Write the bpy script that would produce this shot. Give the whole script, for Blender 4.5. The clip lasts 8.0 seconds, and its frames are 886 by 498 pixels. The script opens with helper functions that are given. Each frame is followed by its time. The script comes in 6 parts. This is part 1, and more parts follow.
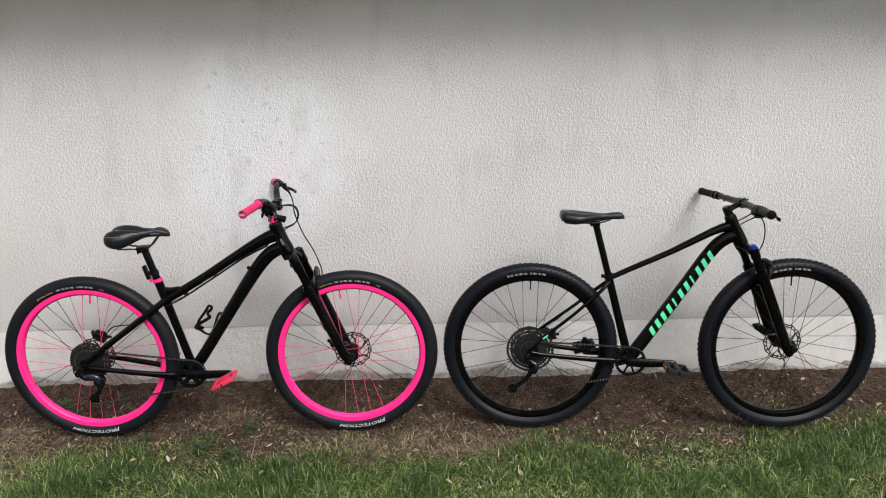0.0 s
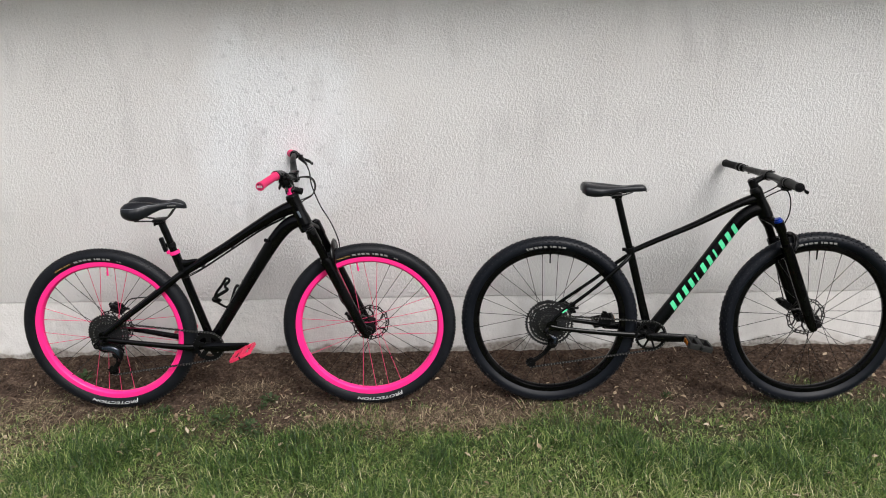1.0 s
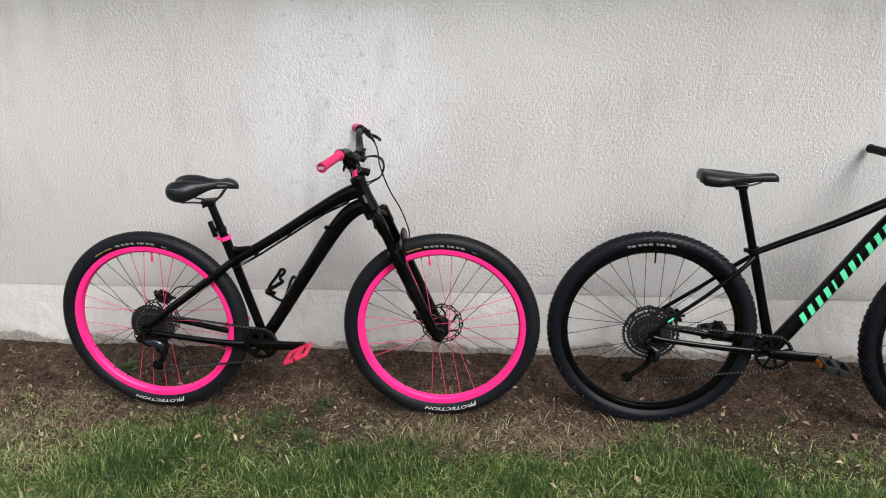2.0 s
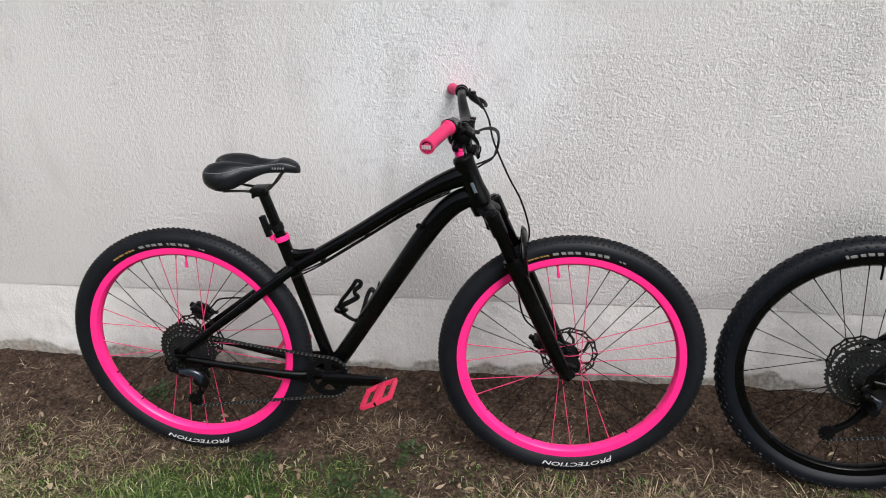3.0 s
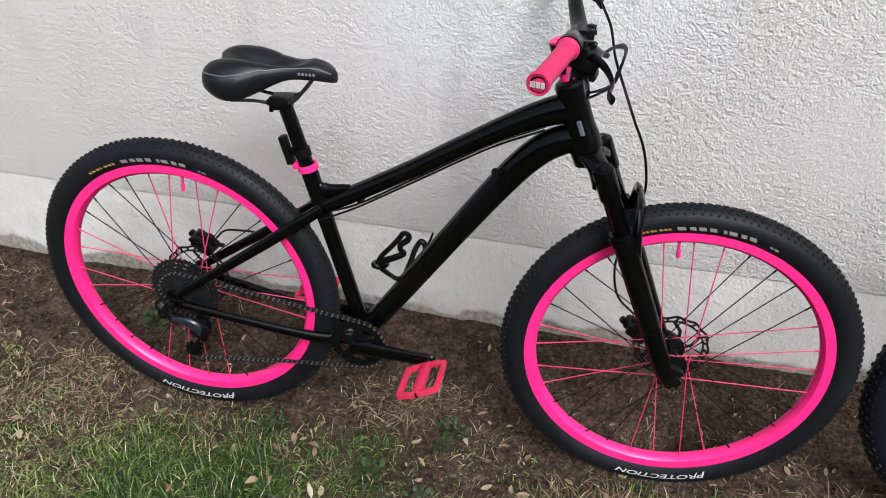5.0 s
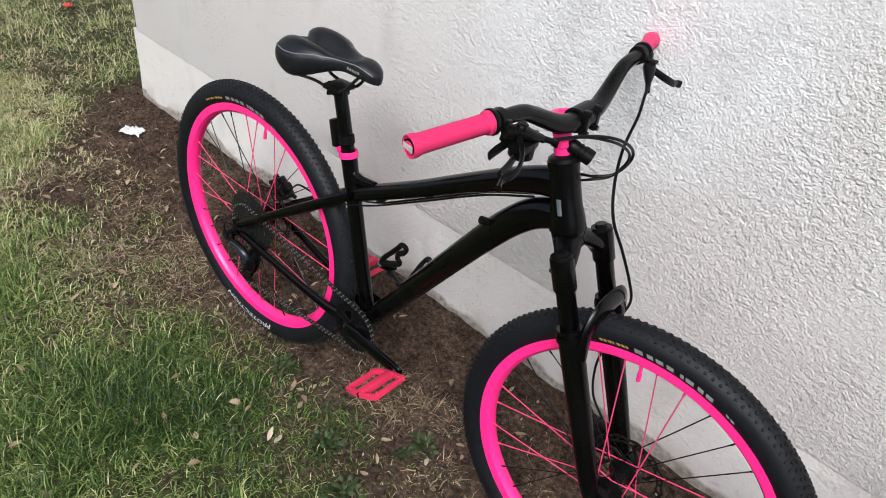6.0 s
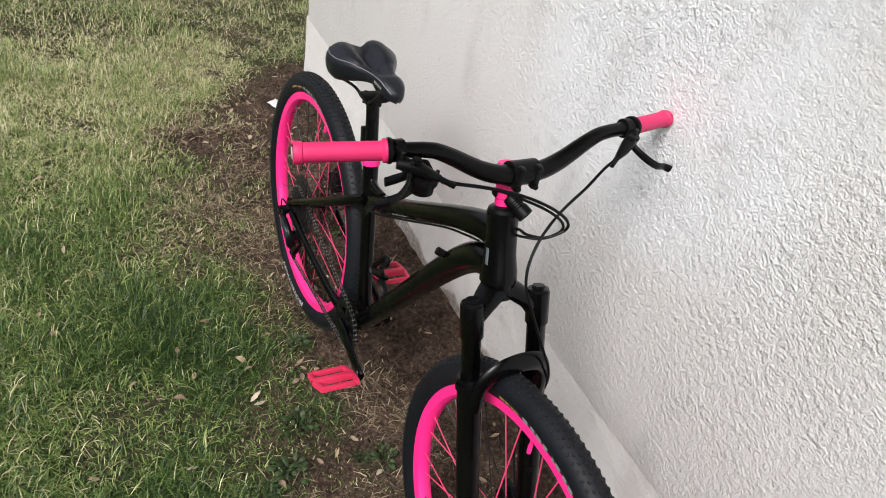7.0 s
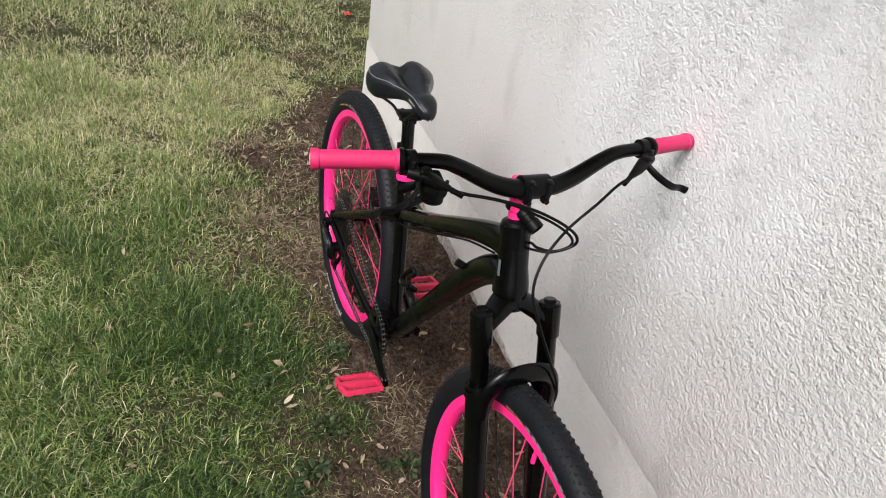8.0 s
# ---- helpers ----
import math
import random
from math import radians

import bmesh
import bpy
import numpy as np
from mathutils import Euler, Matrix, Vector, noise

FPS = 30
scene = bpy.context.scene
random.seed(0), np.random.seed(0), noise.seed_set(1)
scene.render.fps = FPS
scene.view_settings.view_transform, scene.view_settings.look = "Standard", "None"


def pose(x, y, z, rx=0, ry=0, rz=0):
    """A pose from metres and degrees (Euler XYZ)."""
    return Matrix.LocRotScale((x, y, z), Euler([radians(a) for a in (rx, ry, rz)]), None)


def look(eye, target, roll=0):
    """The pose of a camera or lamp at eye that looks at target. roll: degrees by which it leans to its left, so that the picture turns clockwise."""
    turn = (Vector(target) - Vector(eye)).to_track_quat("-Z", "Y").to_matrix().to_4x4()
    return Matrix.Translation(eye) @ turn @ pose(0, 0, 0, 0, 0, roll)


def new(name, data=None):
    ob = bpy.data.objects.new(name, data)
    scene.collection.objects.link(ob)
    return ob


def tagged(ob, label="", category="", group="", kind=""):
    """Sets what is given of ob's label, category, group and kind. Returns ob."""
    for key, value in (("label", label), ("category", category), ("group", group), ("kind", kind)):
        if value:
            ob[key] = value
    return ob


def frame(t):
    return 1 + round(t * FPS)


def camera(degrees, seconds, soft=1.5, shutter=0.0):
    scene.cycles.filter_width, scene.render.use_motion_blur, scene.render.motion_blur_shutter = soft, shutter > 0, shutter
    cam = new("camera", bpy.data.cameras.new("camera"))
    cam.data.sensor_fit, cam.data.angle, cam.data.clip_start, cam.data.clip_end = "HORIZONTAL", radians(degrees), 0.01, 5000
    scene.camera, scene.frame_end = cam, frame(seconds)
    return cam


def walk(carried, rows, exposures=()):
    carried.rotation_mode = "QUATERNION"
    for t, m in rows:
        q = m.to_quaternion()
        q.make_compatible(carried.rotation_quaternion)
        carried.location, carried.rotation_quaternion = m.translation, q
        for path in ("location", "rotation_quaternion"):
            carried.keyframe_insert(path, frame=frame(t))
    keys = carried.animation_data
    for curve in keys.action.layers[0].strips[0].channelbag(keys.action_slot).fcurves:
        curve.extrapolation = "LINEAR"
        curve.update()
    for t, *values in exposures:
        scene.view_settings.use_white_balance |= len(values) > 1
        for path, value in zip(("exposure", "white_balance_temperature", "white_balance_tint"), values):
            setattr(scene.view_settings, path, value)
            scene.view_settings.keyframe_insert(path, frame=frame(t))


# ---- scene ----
cam = camera(63.05, 8.0, soft=1.0)
# the way: seconds, eye, target, roll
ROWS = [
    (0.0, (-0.0069, -3.2973, 1.7965), (0.0056, -1.4016, 1.1590), -0.91),
    (0.5, (-0.0063, -3.2921, 1.7883), (-0.0022, -1.4110, 1.1091), -1.31),
    (1.0, (-0.0375, -3.2607, 1.7864), (-0.0578, -1.3908, 1.0772), -1.11),
    (1.2, (-0.0567, -3.2276, 1.7818), (-0.1030, -1.3633, 1.0592), -1.22),
    (2.3, (-0.2149, -2.6409, 1.6653), (-0.4296, -0.8188, 0.8690), -1.38),
    (2.5, (-0.2713, -2.5015, 1.6303), (-0.5088, -0.6871, 0.8230), -1.63),
    (3.0, (-0.4754, -2.1703, 1.5355), (-0.7527, -0.3852, 0.6774), -2.23),
    (3.5, (-0.6235, -1.9081, 1.4306), (-0.9032, -0.1670, 0.4870), -2.22),
    (4.0, (-0.7160, -1.7514, 1.3941), (-0.9499, -0.0530, 0.3641), -1.48),
    (4.5, (-0.7516, -1.6867, 1.4041), (-0.9340, -0.0317, 0.2961), -0.70),
    (4.7, (-0.7425, -1.6805, 1.4222), (-0.9415, -0.0486, 0.2832), -0.19),
    (5.8, (-0.2591, -1.4034, 1.5569), (-1.1366, -0.1016, 0.3178), 5.69),
    (6.0, (-0.1813, -1.3383, 1.5662), (-1.1407, -0.1053, 0.3175), 7.31),
    (6.5, (-0.0316, -1.1540, 1.6141), (-1.1778, -0.1150, 0.3466), 10.00),
    (7.0, (0.1047, -0.9967, 1.6419), (-1.2054, -0.1589, 0.3843), 11.09),
    (7.5, (0.1531, -0.9402, 1.6585), (-1.2402, -0.2279, 0.4130), 10.78),
    (8.0, (0.1906, -0.9393, 1.6609), (-1.2347, -0.2553, 0.4359), 9.35),
]
LEVEL = Matrix.Rotation(-0.0115, 4, "Y")
walk(cam, [(t, look(e, g, r)) for t, e, g, r in ROWS], exposures=((0.0, 0.01, 6500, 10), (1.2, 0.02, 6480, 10), (2.5, -0.01, 6420, 10), (3.5, -0.07, 6320, 10), (4.5, 0.02, 6250, 10), (6.0, 0.13, 6320, 10), (8.0, 0.12, 6560, 10)))

# ---------------------------------------------------------------- light
world = bpy.data.worlds.new("sky")
scene.world = world
world.use_nodes = True
wn = world.node_tree
sky = wn.nodes.new("ShaderNodeTexSky")
sky.sky_type, sky.sun_disc = "NISHITA", False
sky.sun_elevation, sky.sun_rotation = radians(48), radians(150)
sky.dust_density, sky.air_density = 4.0, 1.0
grey = wn.nodes.new("ShaderNodeHueSaturation")
grey.inputs["Saturation"].default_value = 0.42
back = wn.nodes["Background"]
back.inputs["Strength"].default_value = 0.155
wn.links.new(sky.outputs[0], grey.inputs["Color"])
wn.links.new(grey.outputs[0], back.inputs["Color"])
sun = new("sun", bpy.data.lights.new("sun", "SUN"))
sun.data.energy, sun.data.angle, sun.data.color = 3.1, radians(27), (1.0, 0.985, 0.975)
sun.matrix_world = look((2.6, -4.5, 6.0), (0, 0, 0))

# ---------------------------------------------------------------- materials


def material(name, colour, rough=0.5, metal=0.0, vary=0.12, scale=40.0, bump=0.0, bump_scale=300.0, coat=0.0, spec=0.5, random_hue=0.0):
    """A surface with colour variation at two scales and a fine relief."""
    m = bpy.data.materials.new(name)
    m.use_nodes = True
    nt = m.node_tree
    b = nt.nodes["Principled BSDF"]
    b.inputs["Roughness"].default_value, b.inputs["Metallic"].default_value = rough, metal
    b.inputs["Coat Weight"].default_value, b.inputs["Coat Roughness"].default_value = coat, 0.12
    b.inputs["Specular IOR Level"].default_value = spec
    co = nt.nodes.new("ShaderNodeTexCoord")
    big, fine = nt.nodes.new("ShaderNodeTexNoise"), nt.nodes.new("ShaderNodeTexNoise")
    big.inputs["Scale"].default_value, fine.inputs["Scale"].default_value = scale * 0.2, scale * 2.5
    big.inputs["Detail"].default_value = fine.inputs["Detail"].default_value = 4
    for n in (big, fine):
        nt.links.new(co.outputs["Object"], n.inputs["Vector"])
    add = nt.nodes.new("ShaderNodeMath")
    nt.links.new(big.outputs[0], add.inputs[0])
    nt.links.new(fine.outputs[0], add.inputs[1])
    ramp = nt.nodes.new("ShaderNodeMapRange")
    ramp.inputs["From Min"].default_value, ramp.inputs["From Max"].default_value = 0.6, 1.4
    ramp.inputs["To Min"].default_value, ramp.inputs["To Max"].default_value = 1 - vary, 1 + vary
    nt.links.new(add.outputs[0], ramp.inputs[0])
    mul = nt.nodes.new("ShaderNodeVectorMath")
    mul.operation = "SCALE"
    mul.inputs[0].default_value = colour
    nt.links.new(ramp.outputs[0], mul.inputs["Scale"])
    nt.links.new(mul.outputs[0], b.inputs["Base Color"])
    r2 = nt.nodes.new("ShaderNodeMapRange")
    r2.inputs["From Min"].default_value, r2.inputs["From Max"].default_value = 0.3, 0.7
    r2.inputs["To Min"].default_value, r2.inputs["To Max"].default_value = max(rough - 0.08, 0.02), min(rough + 0.1, 1)
    nt.links.new(big.outputs[0], r2.inputs[0])
    nt.links.new(r2.outputs[0], b.inputs["Roughness"])
    if bump:
        bn = nt.nodes.new("ShaderNodeTexNoise")
        bn.inputs["Scale"].default_value, bn.inputs["Detail"].default_value = bump_scale, 3
        nt.links.new(co.outputs["Object"], bn.inputs["Vector"])
        bp = nt.nodes.new("ShaderNodeBump")
        bp.inputs["Strength"].default_value, bp.inputs["Distance"].default_value = bump, 0.002
        nt.links.new(bn.outputs[0], bp.inputs["Height"])
        nt.links.new(bp.outputs[0], b.inputs["Normal"])
    return m


GLOSS_BLACK = material("gloss_black_paint", (0.0010, 0.0010, 0.0013), 0.22, vary=0.3, coat=0.0, spec=0.24)
SATIN_BLACK = material("satin_black_paint", (0.0014, 0.0016, 0.0016), 0.26, vary=0.3, spec=0.18)
BLACK_PLASTIC = material("black_plastic", (0.0030, 0.0030, 0.0034), 0.40, vary=0.3, bump=0.1, spec=0.15)
BLACK_ALLOY = material("black_anodised_alloy", (0.0035, 0.0035, 0.0040), 0.30, metal=0.0, vary=0.3, spec=0.17)
RUBBER = material("tyre_rubber", (0.0062, 0.0070, 0.0096), 0.52, vary=0.35, scale=25, bump=0.2, bump_scale=500, spec=0.2)
DUSTY_RUBBER = material("dusty_tread_rubber", (0.0075, 0.0076, 0.0080), 0.75, vary=0.4, scale=30, bump=0.3, bump_scale=400, spec=0.25)
BLUE_RUBBER = material("clean_tyre_rubber", (0.0042, 0.0054, 0.0085), 0.46, vary=0.35, scale=25, bump=0.15, bump_scale=500, spec=0.2)
PINK = material("neon_pink_paint", (0.95, 0.021, 0.225), 0.4, vary=0.05)
PINK_SPOKE = material("dull_pink_spoke_paint", (0.62, 0.045, 0.135), 0.45, vary=0.1)
PINK_GRIP = material("pink_grip_rubber", (0.62, 0.020, 0.120), 0.55, vary=0.08, bump=0.15)
PINK_PEDAL = material("red_pink_plastic", (0.62, 0.026, 0.085), 0.45, vary=0.08, bump=0.1)
STEEL = material("dark_steel", (0.045, 0.043, 0.042), 0.4, metal=0.9, vary=0.3)
BRIGHT_STEEL = material("bright_steel", (0.55, 0.55, 0.55), 0.3, metal=1.0, vary=0.15)
DARK_STEEL = material("dark_sprocket_steel", (0.014, 0.0145, 0.016), 0.36, metal=0.3, vary=0.4, scale=120)
GREY_PLASTIC = material("dull_dark_grey_plastic", (0.014, 0.014, 0.014), 0.55, vary=0.3, bump=0.1, spec=0.3)
BADGE = material("blue_grey_foil", (0.09, 0.11, 0.13), 0.35, vary=0.1)
CHAIN = material("light_pin_steel", (0.22, 0.21, 0.195), 0.34, metal=0.5, vary=0.4, scale=120)
LEATHER = material("black_synthetic_leather", (0.006, 0.007, 0.010), 0.38, vary=0.25, bump=0.3, bump_scale=900, spec=0.4)
STITCH = material("grey_piping", (0.14, 0.145, 0.16), 0.6)
MINT = material("mint_green_decal", (0.10, 0.72, 0.36), 0.4, vary=0.05)
WHITE_PRINT = material("white_tyre_print", (0.50, 0.50, 0.50), 0.6, vary=0.15)
GOLD_PRINT = material("ochre_tyre_print", (0.34, 0.22, 0.06), 0.6, vary=0.15)
GREY_PRINT = material("grey_print", (0.20, 0.20, 0.195), 0.6, vary=0.15)
BLUE_ANOD = material("blue_anodised_alloy", (0.01, 0.05, 0.38), 0.3, metal=0.6)
SMOKE = material("blue_grey_lacquer", (0.022, 0.030, 0.042), 0.22, metal=0.4, coat=0.3)
AMBER = material("amber_reflector", (0.50, 0.16, 0.02), 0.3)

# ---------------------------------------------------------------- shaping


class Geo:
    """Vertices and faces gathered for one mesh."""

    def __init__(self):
        self.v, self.f = [], []

    def add(self, verts, faces):
        k = len(self.v)
        self.v += [Vector(p) for p in verts]
        self.f += [tuple(i + k for i in f) for f in faces]
        return self

    def sweep(self, pts, radii, n=12, caps=True, closed=False, up=None):
        """A tube along pts. radii: one number, or one a point; a pair is (sideways, along up)."""
        pts = [Vector(p) for p in pts]
        m = len(pts)
        radii = radii if isinstance(radii, list) else [radii] * m
        ref = Vector(up) if up else None
        nrm = None
        verts = []
        for i, p in enumerate(pts):
            a, b = (pts[i - 1], pts[(i + 1) % m]) if closed else (pts[max(i - 1, 0)], pts[min(i + 1, m - 1)])
            d = (b - a).normalized()
            if ref is not None:
                nrm = (ref - d * ref.dot(d)).normalized()
            elif nrm is None:
                t = Vector((0, 0, 1)) if abs(d.z) < 0.9 else Vector((1, 0, 0))
                nrm = (t - d * t.dot(d)).normalized()
            else:
                nrm = (nrm - d * nrm.dot(d)).normalized()
            side = d.cross(nrm)
            r = radii[i]
            ra, rb = r if isinstance(r, (list, tuple)) else (r, r)
            for k in range(n):
                w = 2 * math.pi * k / n
                verts.append(p + side * (ra * math.cos(w)) + nrm * (rb * math.sin(w)))
        faces = []
        for i in range(m if closed else m - 1):
            j = (i + 1) % m
            for k in range(n):
                q = (k + 1) % n
                faces.append((i * n + k, i * n + q, j * n + q, j * n + k))
        if caps and not closed:
            faces += [tuple(range(n - 1, -1, -1)), tuple((m - 1) * n + k for k in range(n))]
        return self.add(verts, faces)

    def lathe(self, prof, n=32, m=None, loop=False):
        """prof of (radius, y) turned round the y axis, placed by m."""
        m = m or Matrix()
        verts = [m @ Vector((r * math.cos(2 * math.pi * k / n), y, r * math.sin(2 * math.pi * k / n))) for r, y in prof for k in range(n)]
        faces = []
        c = len(prof)
        for i in range(c if loop else c - 1):
            j = (i + 1) % c
            for k in range(n):
                q = (k + 1) % n
                faces.append((i * n + k, j * n + k, j * n + q, i * n + q))
        if not loop:
            faces += [tuple(range(n)), tuple((c - 1) * n + k for k in range(n - 1, -1, -1))]
        return self.add(verts, faces)

    def rod(self, a, b, r, n=12, r2=None):
        return self.sweep([a, b], [r, r if r2 is None else r2], n)

    def plate(self, outline, y0, y1, m=None):
        """A flat outline of (x, z), thick from y0 to y1."""
        m = m or Matrix()
        n = len(outline)
        verts = [m @ Vector((x, y, z)) for y in (y0, y1) for x, z in outline]
        faces = [tuple(range(n)), tuple(range(2 * n - 1, n - 1, -1))]
        faces += [(i, i + n, (i + 1) % n + n, (i + 1) % n) for i in range(n)]
        return self.add(verts, faces)

    def ring(self, outer, inner, y0, y1, m=None):
        """A flat ring between two outlines of as many points."""
        m = m or Matrix()
        n = len(outer)
        verts = [m @ Vector((x, y, z)) for y in (y0, y1) for o in (outer, inner) for x, z in o]
        faces = []
        for i in range(n):
            j = (i + 1) % n
            faces += [(i, j, n + j, n + i), (2 * n + i, 3 * n + i, 3 * n + j, 2 * n + j), (i, 2 * n + i, 2 * n + j, j), (n + i, n + j, 3 * n + j, 3 * n + i)]
        return self.add(verts, faces)

    def box(self, centre, size, rot=None, bevel=0.0):
        bm = bmesh.new()
        bmesh.ops.create_cube(bm, size=1)
        bmesh.ops.scale(bm, vec=size, verts=bm.verts)
        if bevel:
            bmesh.ops.bevel(bm, geom=bm.edges, offset=bevel, segments=2, profile=0.6, affect="EDGES")
        m = Matrix.Translation(centre) @ (rot or Matrix())
        bm.verts.index_update()
        self.add([m @ v.co for v in bm.verts], [tuple(v.index for v in f.verts) for f in bm.faces])
        bm.free()
        return self

    def mesh(self, name, mat, m=None, angle=38):
        me = bpy.data.meshes.new(name)
        me.from_pydata([m @ p for p in self.v] if m else self.v, [], self.f)
        me.update()
        bm = bmesh.new()
        bm.from_mesh(me)
        bmesh.ops.recalc_face_normals(bm, faces=bm.faces)
        bm.to_mesh(me)
        bm.free()
        me.polygons.foreach_set("use_smooth", [True] * len(me.polygons))
        me.set_sharp_from_angle(angle=radians(angle))
        if mat:
            me.materials.append(mat)
        return me


def part(name, geo, mat, parent, label="", at=None, angle=38):
    """One mesh under a thing or a part. geo: a Geo or a mesh; at: its pose in its parent."""
    ob = new(name, geo.mesh(name, mat, angle=angle) if isinstance(geo, Geo) else geo)
    ob.parent = parent
    if at is not None:
        ob.matrix_basis = at
    return tagged(ob, label)


def curve(pts, k=6):
    """A smooth line through the points."""
    p = [Vector(q) for q in pts]
    p = [2 * p[0] - p[1], *p, 2 * p[-1] - p[-2]]
    out = []
    for i in range(1, len(p) - 2):
        for j in range(k):
            t = j / k
            a, b, c, d = p[i - 1:i + 3]
            out.append(0.5 * (2 * b + (c - a) * t + (2 * a - 5 * b + 4 * c - d) * t * t + (3 * b - a - 3 * c + d) * t ** 3))
    out.append(p[-2])
    return out


def spread(values, k=6):
    """Radii to go with curve()."""
    out = []
    for a, b in zip(values, values[1:]):
        for j in range(k):
            t = j / k
            out.append(tuple(p + (q - p) * t for p, q in zip(a, b)) if isinstance(a, tuple) else a + (b - a) * t)
    return out + [values[-1]]


def circle(r, n, teeth=0.0):
    return [((r + (teeth if i % 2 else 0)) * math.cos(2 * math.pi * i / n), (r + (teeth if i % 2 else 0)) * math.sin(2 * math.pi * i / n)) for i in range(n)]

# ---------------------------------------------------------------- the ground


def rise(x, y):
    """The height of the soil and lawn: level at the wall, rising gently away from it."""
    d = max(-y - 0.55, 0.0)
    h = 0.105 * d if d < 0.7 else 0.0735 + 0.02 * (min(d, 12) - 0.7)
    h += 0.008 * min(max(x + 0.4, 0), 1.6)
    h += 0.014 * min(max((y + 0.34) / 0.24, 0), 1)  # soil banked against the wall
    h += 0.012 * noise.noise((x * 1.3, y * 1.3, 0.5)) + 0.006 * noise.noise((x * 5, y * 5, 2.5))
    if y > -0.6:
        h += 0.011 * noise.noise((x * 13, y * 13, 7.5)) + 0.007 * noise.noise((x * 31, y * 31, 1.5))
    return h - 0.024


def greenness(x, y):
    """How much lawn stands here, from bare soil 0 to lawn 1."""
    edge = -0.46 + 0.10 * noise.noise((x * 1.1, 3.0, 0)) + 0.16 * noise.noise((x * 4.2, y * 4, 1.0)) + 0.07 * noise.noise((x * 11, y * 11, 5.0))
    if x < -1.75:
        edge -= 0.06 * min((-1.75 - x) / 0.5, 1) * max(1 - max(-2.6 - x, 0) / 1.2, 0)
    if x < -2.6:
        edge += 0.9 * min((-2.6 - x) / 0.9, 1) + 9.0 * min(max((-3.1 - x) / 1.2, 0), 1)
    if -1.15 < x < -0.6:
        edge -= 0.03
    if x > 1.15:
        edge += 0.13 * min((x - 1.15) / 0.3, 1)
    return min(max((edge - y) / 0.42, 0.0), 1.0)


def build_ground():
    """One sheet: fine near the wall, coarse to the horizon."""
    xs = sorted({-900.0, -300.0, -100.0, -40.0, -20.0, -12.0, *[-9 + 0.25 * i for i in range(16)], *[-5 + 0.035 * i for i in range(75)], *[-2.375 + 0.018 * i for i in range(230)], *[1.78 + 0.035 * i for i in range(10)], *[2.12 + 0.25 * i for i in range(10)], 8.0, 15.0, 40.0, 100.0, 300.0, 900.0})
    ys = sorted({-900.0, -300.0, -100.0, -40.0, -20.0, -12.0, *[-9 + 0.25 * i for i in range(24)], *[-3 + 0.035 * i for i in range(64)], *[-0.76 + 0.018 * i for i in range(46)], 0.6, 2.0, 6.0, 20.0, 60.0, 300.0, 900.0})
    verts = [(x, y, rise(x, y)) for y in ys for x in xs]
    w = len(xs)
    faces = [(j * w + i, j * w + i + 1, (j + 1) * w + i + 1, (j + 1) * w + i) for j in range(len(ys) - 1) for i in range(w - 1)]
    me = bpy.data.meshes.new("ground")
    me.from_pydata(verts, [], faces)
    me.polygons.foreach_set("use_smooth", [True] * len(me.polygons))
    layer = me.attributes.new("lawn", "FLOAT", "POINT")
    layer.data.foreach_set("value", [greenness(x, y) for x, y, z in verts])
    m = bpy.data.materials.new("soil_and_thatch")
    m.use_nodes = True
    nt = m.node_tree
    b = nt.nodes["Principled BSDF"]
    b.inputs["Roughness"].default_value = 0.95
    b.inputs["Specular IOR Level"].default_value = 0.15
    co = nt.nodes.new("ShaderNodeTexCoord")

    def tex(scale, detail=6):
        n = nt.nodes.new("ShaderNodeTexNoise")
        n.inputs["Scale"].default_value, n.inputs["Detail"].default_value, n.inputs["Roughness"].default_value = scale, detail, 0.65
        nt.links.new(co.outputs["Object"], n.inputs["Vector"])
        return n

    def ramp(src, stops):
        r = nt.nodes.new("ShaderNodeValToRGB")
        r.color_ramp.elements[0].position, r.color_ramp.elements[0].color = stops[0][0], (*stops[0][1], 1)
        r.color_ramp.elements[1].position, r.color_ramp.elements[1].color = stops[-1][0], (*stops[-1][1], 1)
        for p, c in stops[1:-1]:
            r.color_ramp.elements.new(p).color = (*c, 1)
        nt.links.new(src.outputs[0], r.inputs[0])
        return r

    blotch = nt.nodes.new("ShaderNodeMath")
    blotch.operation = "MULTIPLY_ADD"
    nt.links.new(tex(15, 3).outputs[0], blotch.inputs[0])
    blotch.inputs[1].default_value = 0.55
    nt.links.new(tex(75, 7).outputs[0], blotch.inputs[2])
    soil = ramp(blotch, [(0.57, (0.012, 0.0079, 0.0057)), (0.73, (0.056, 0.0365, 0.0260)), (0.85, (0.094, 0.0630, 0.0460)), (0.99, (0.170, 0.122, 0.092))])
    thatch = ramp(tex(55), [(0.3, (0.013, 0.015, 0.008)), (0.5, (0.055, 0.058, 0.027)), (0.72, (0.150, 0.140, 0.070))])
    at = nt.nodes.new("ShaderNodeAttribute")
    at.attribute_name = "lawn"
    mix = nt.nodes.new("ShaderNodeMix")
    mix.data_type = "RGBA"
    nt.links.new(at.outputs["Fac"], mix.inputs[0])
    nt.links.new(soil.outputs[0], mix.inputs[6])
    nt.links.new(thatch.outputs[0], mix.inputs[7])
    nt.links.new(mix.outputs[2], b.inputs["Base Color"])
    bp = nt.nodes.new("ShaderNodeBump")
    bp.inputs["Strength"].default_value, bp.inputs["Distance"].default_value = 1.0, 0.035
    nt.links.new(tex(48, 8).outputs[0], bp.inputs["Height"])
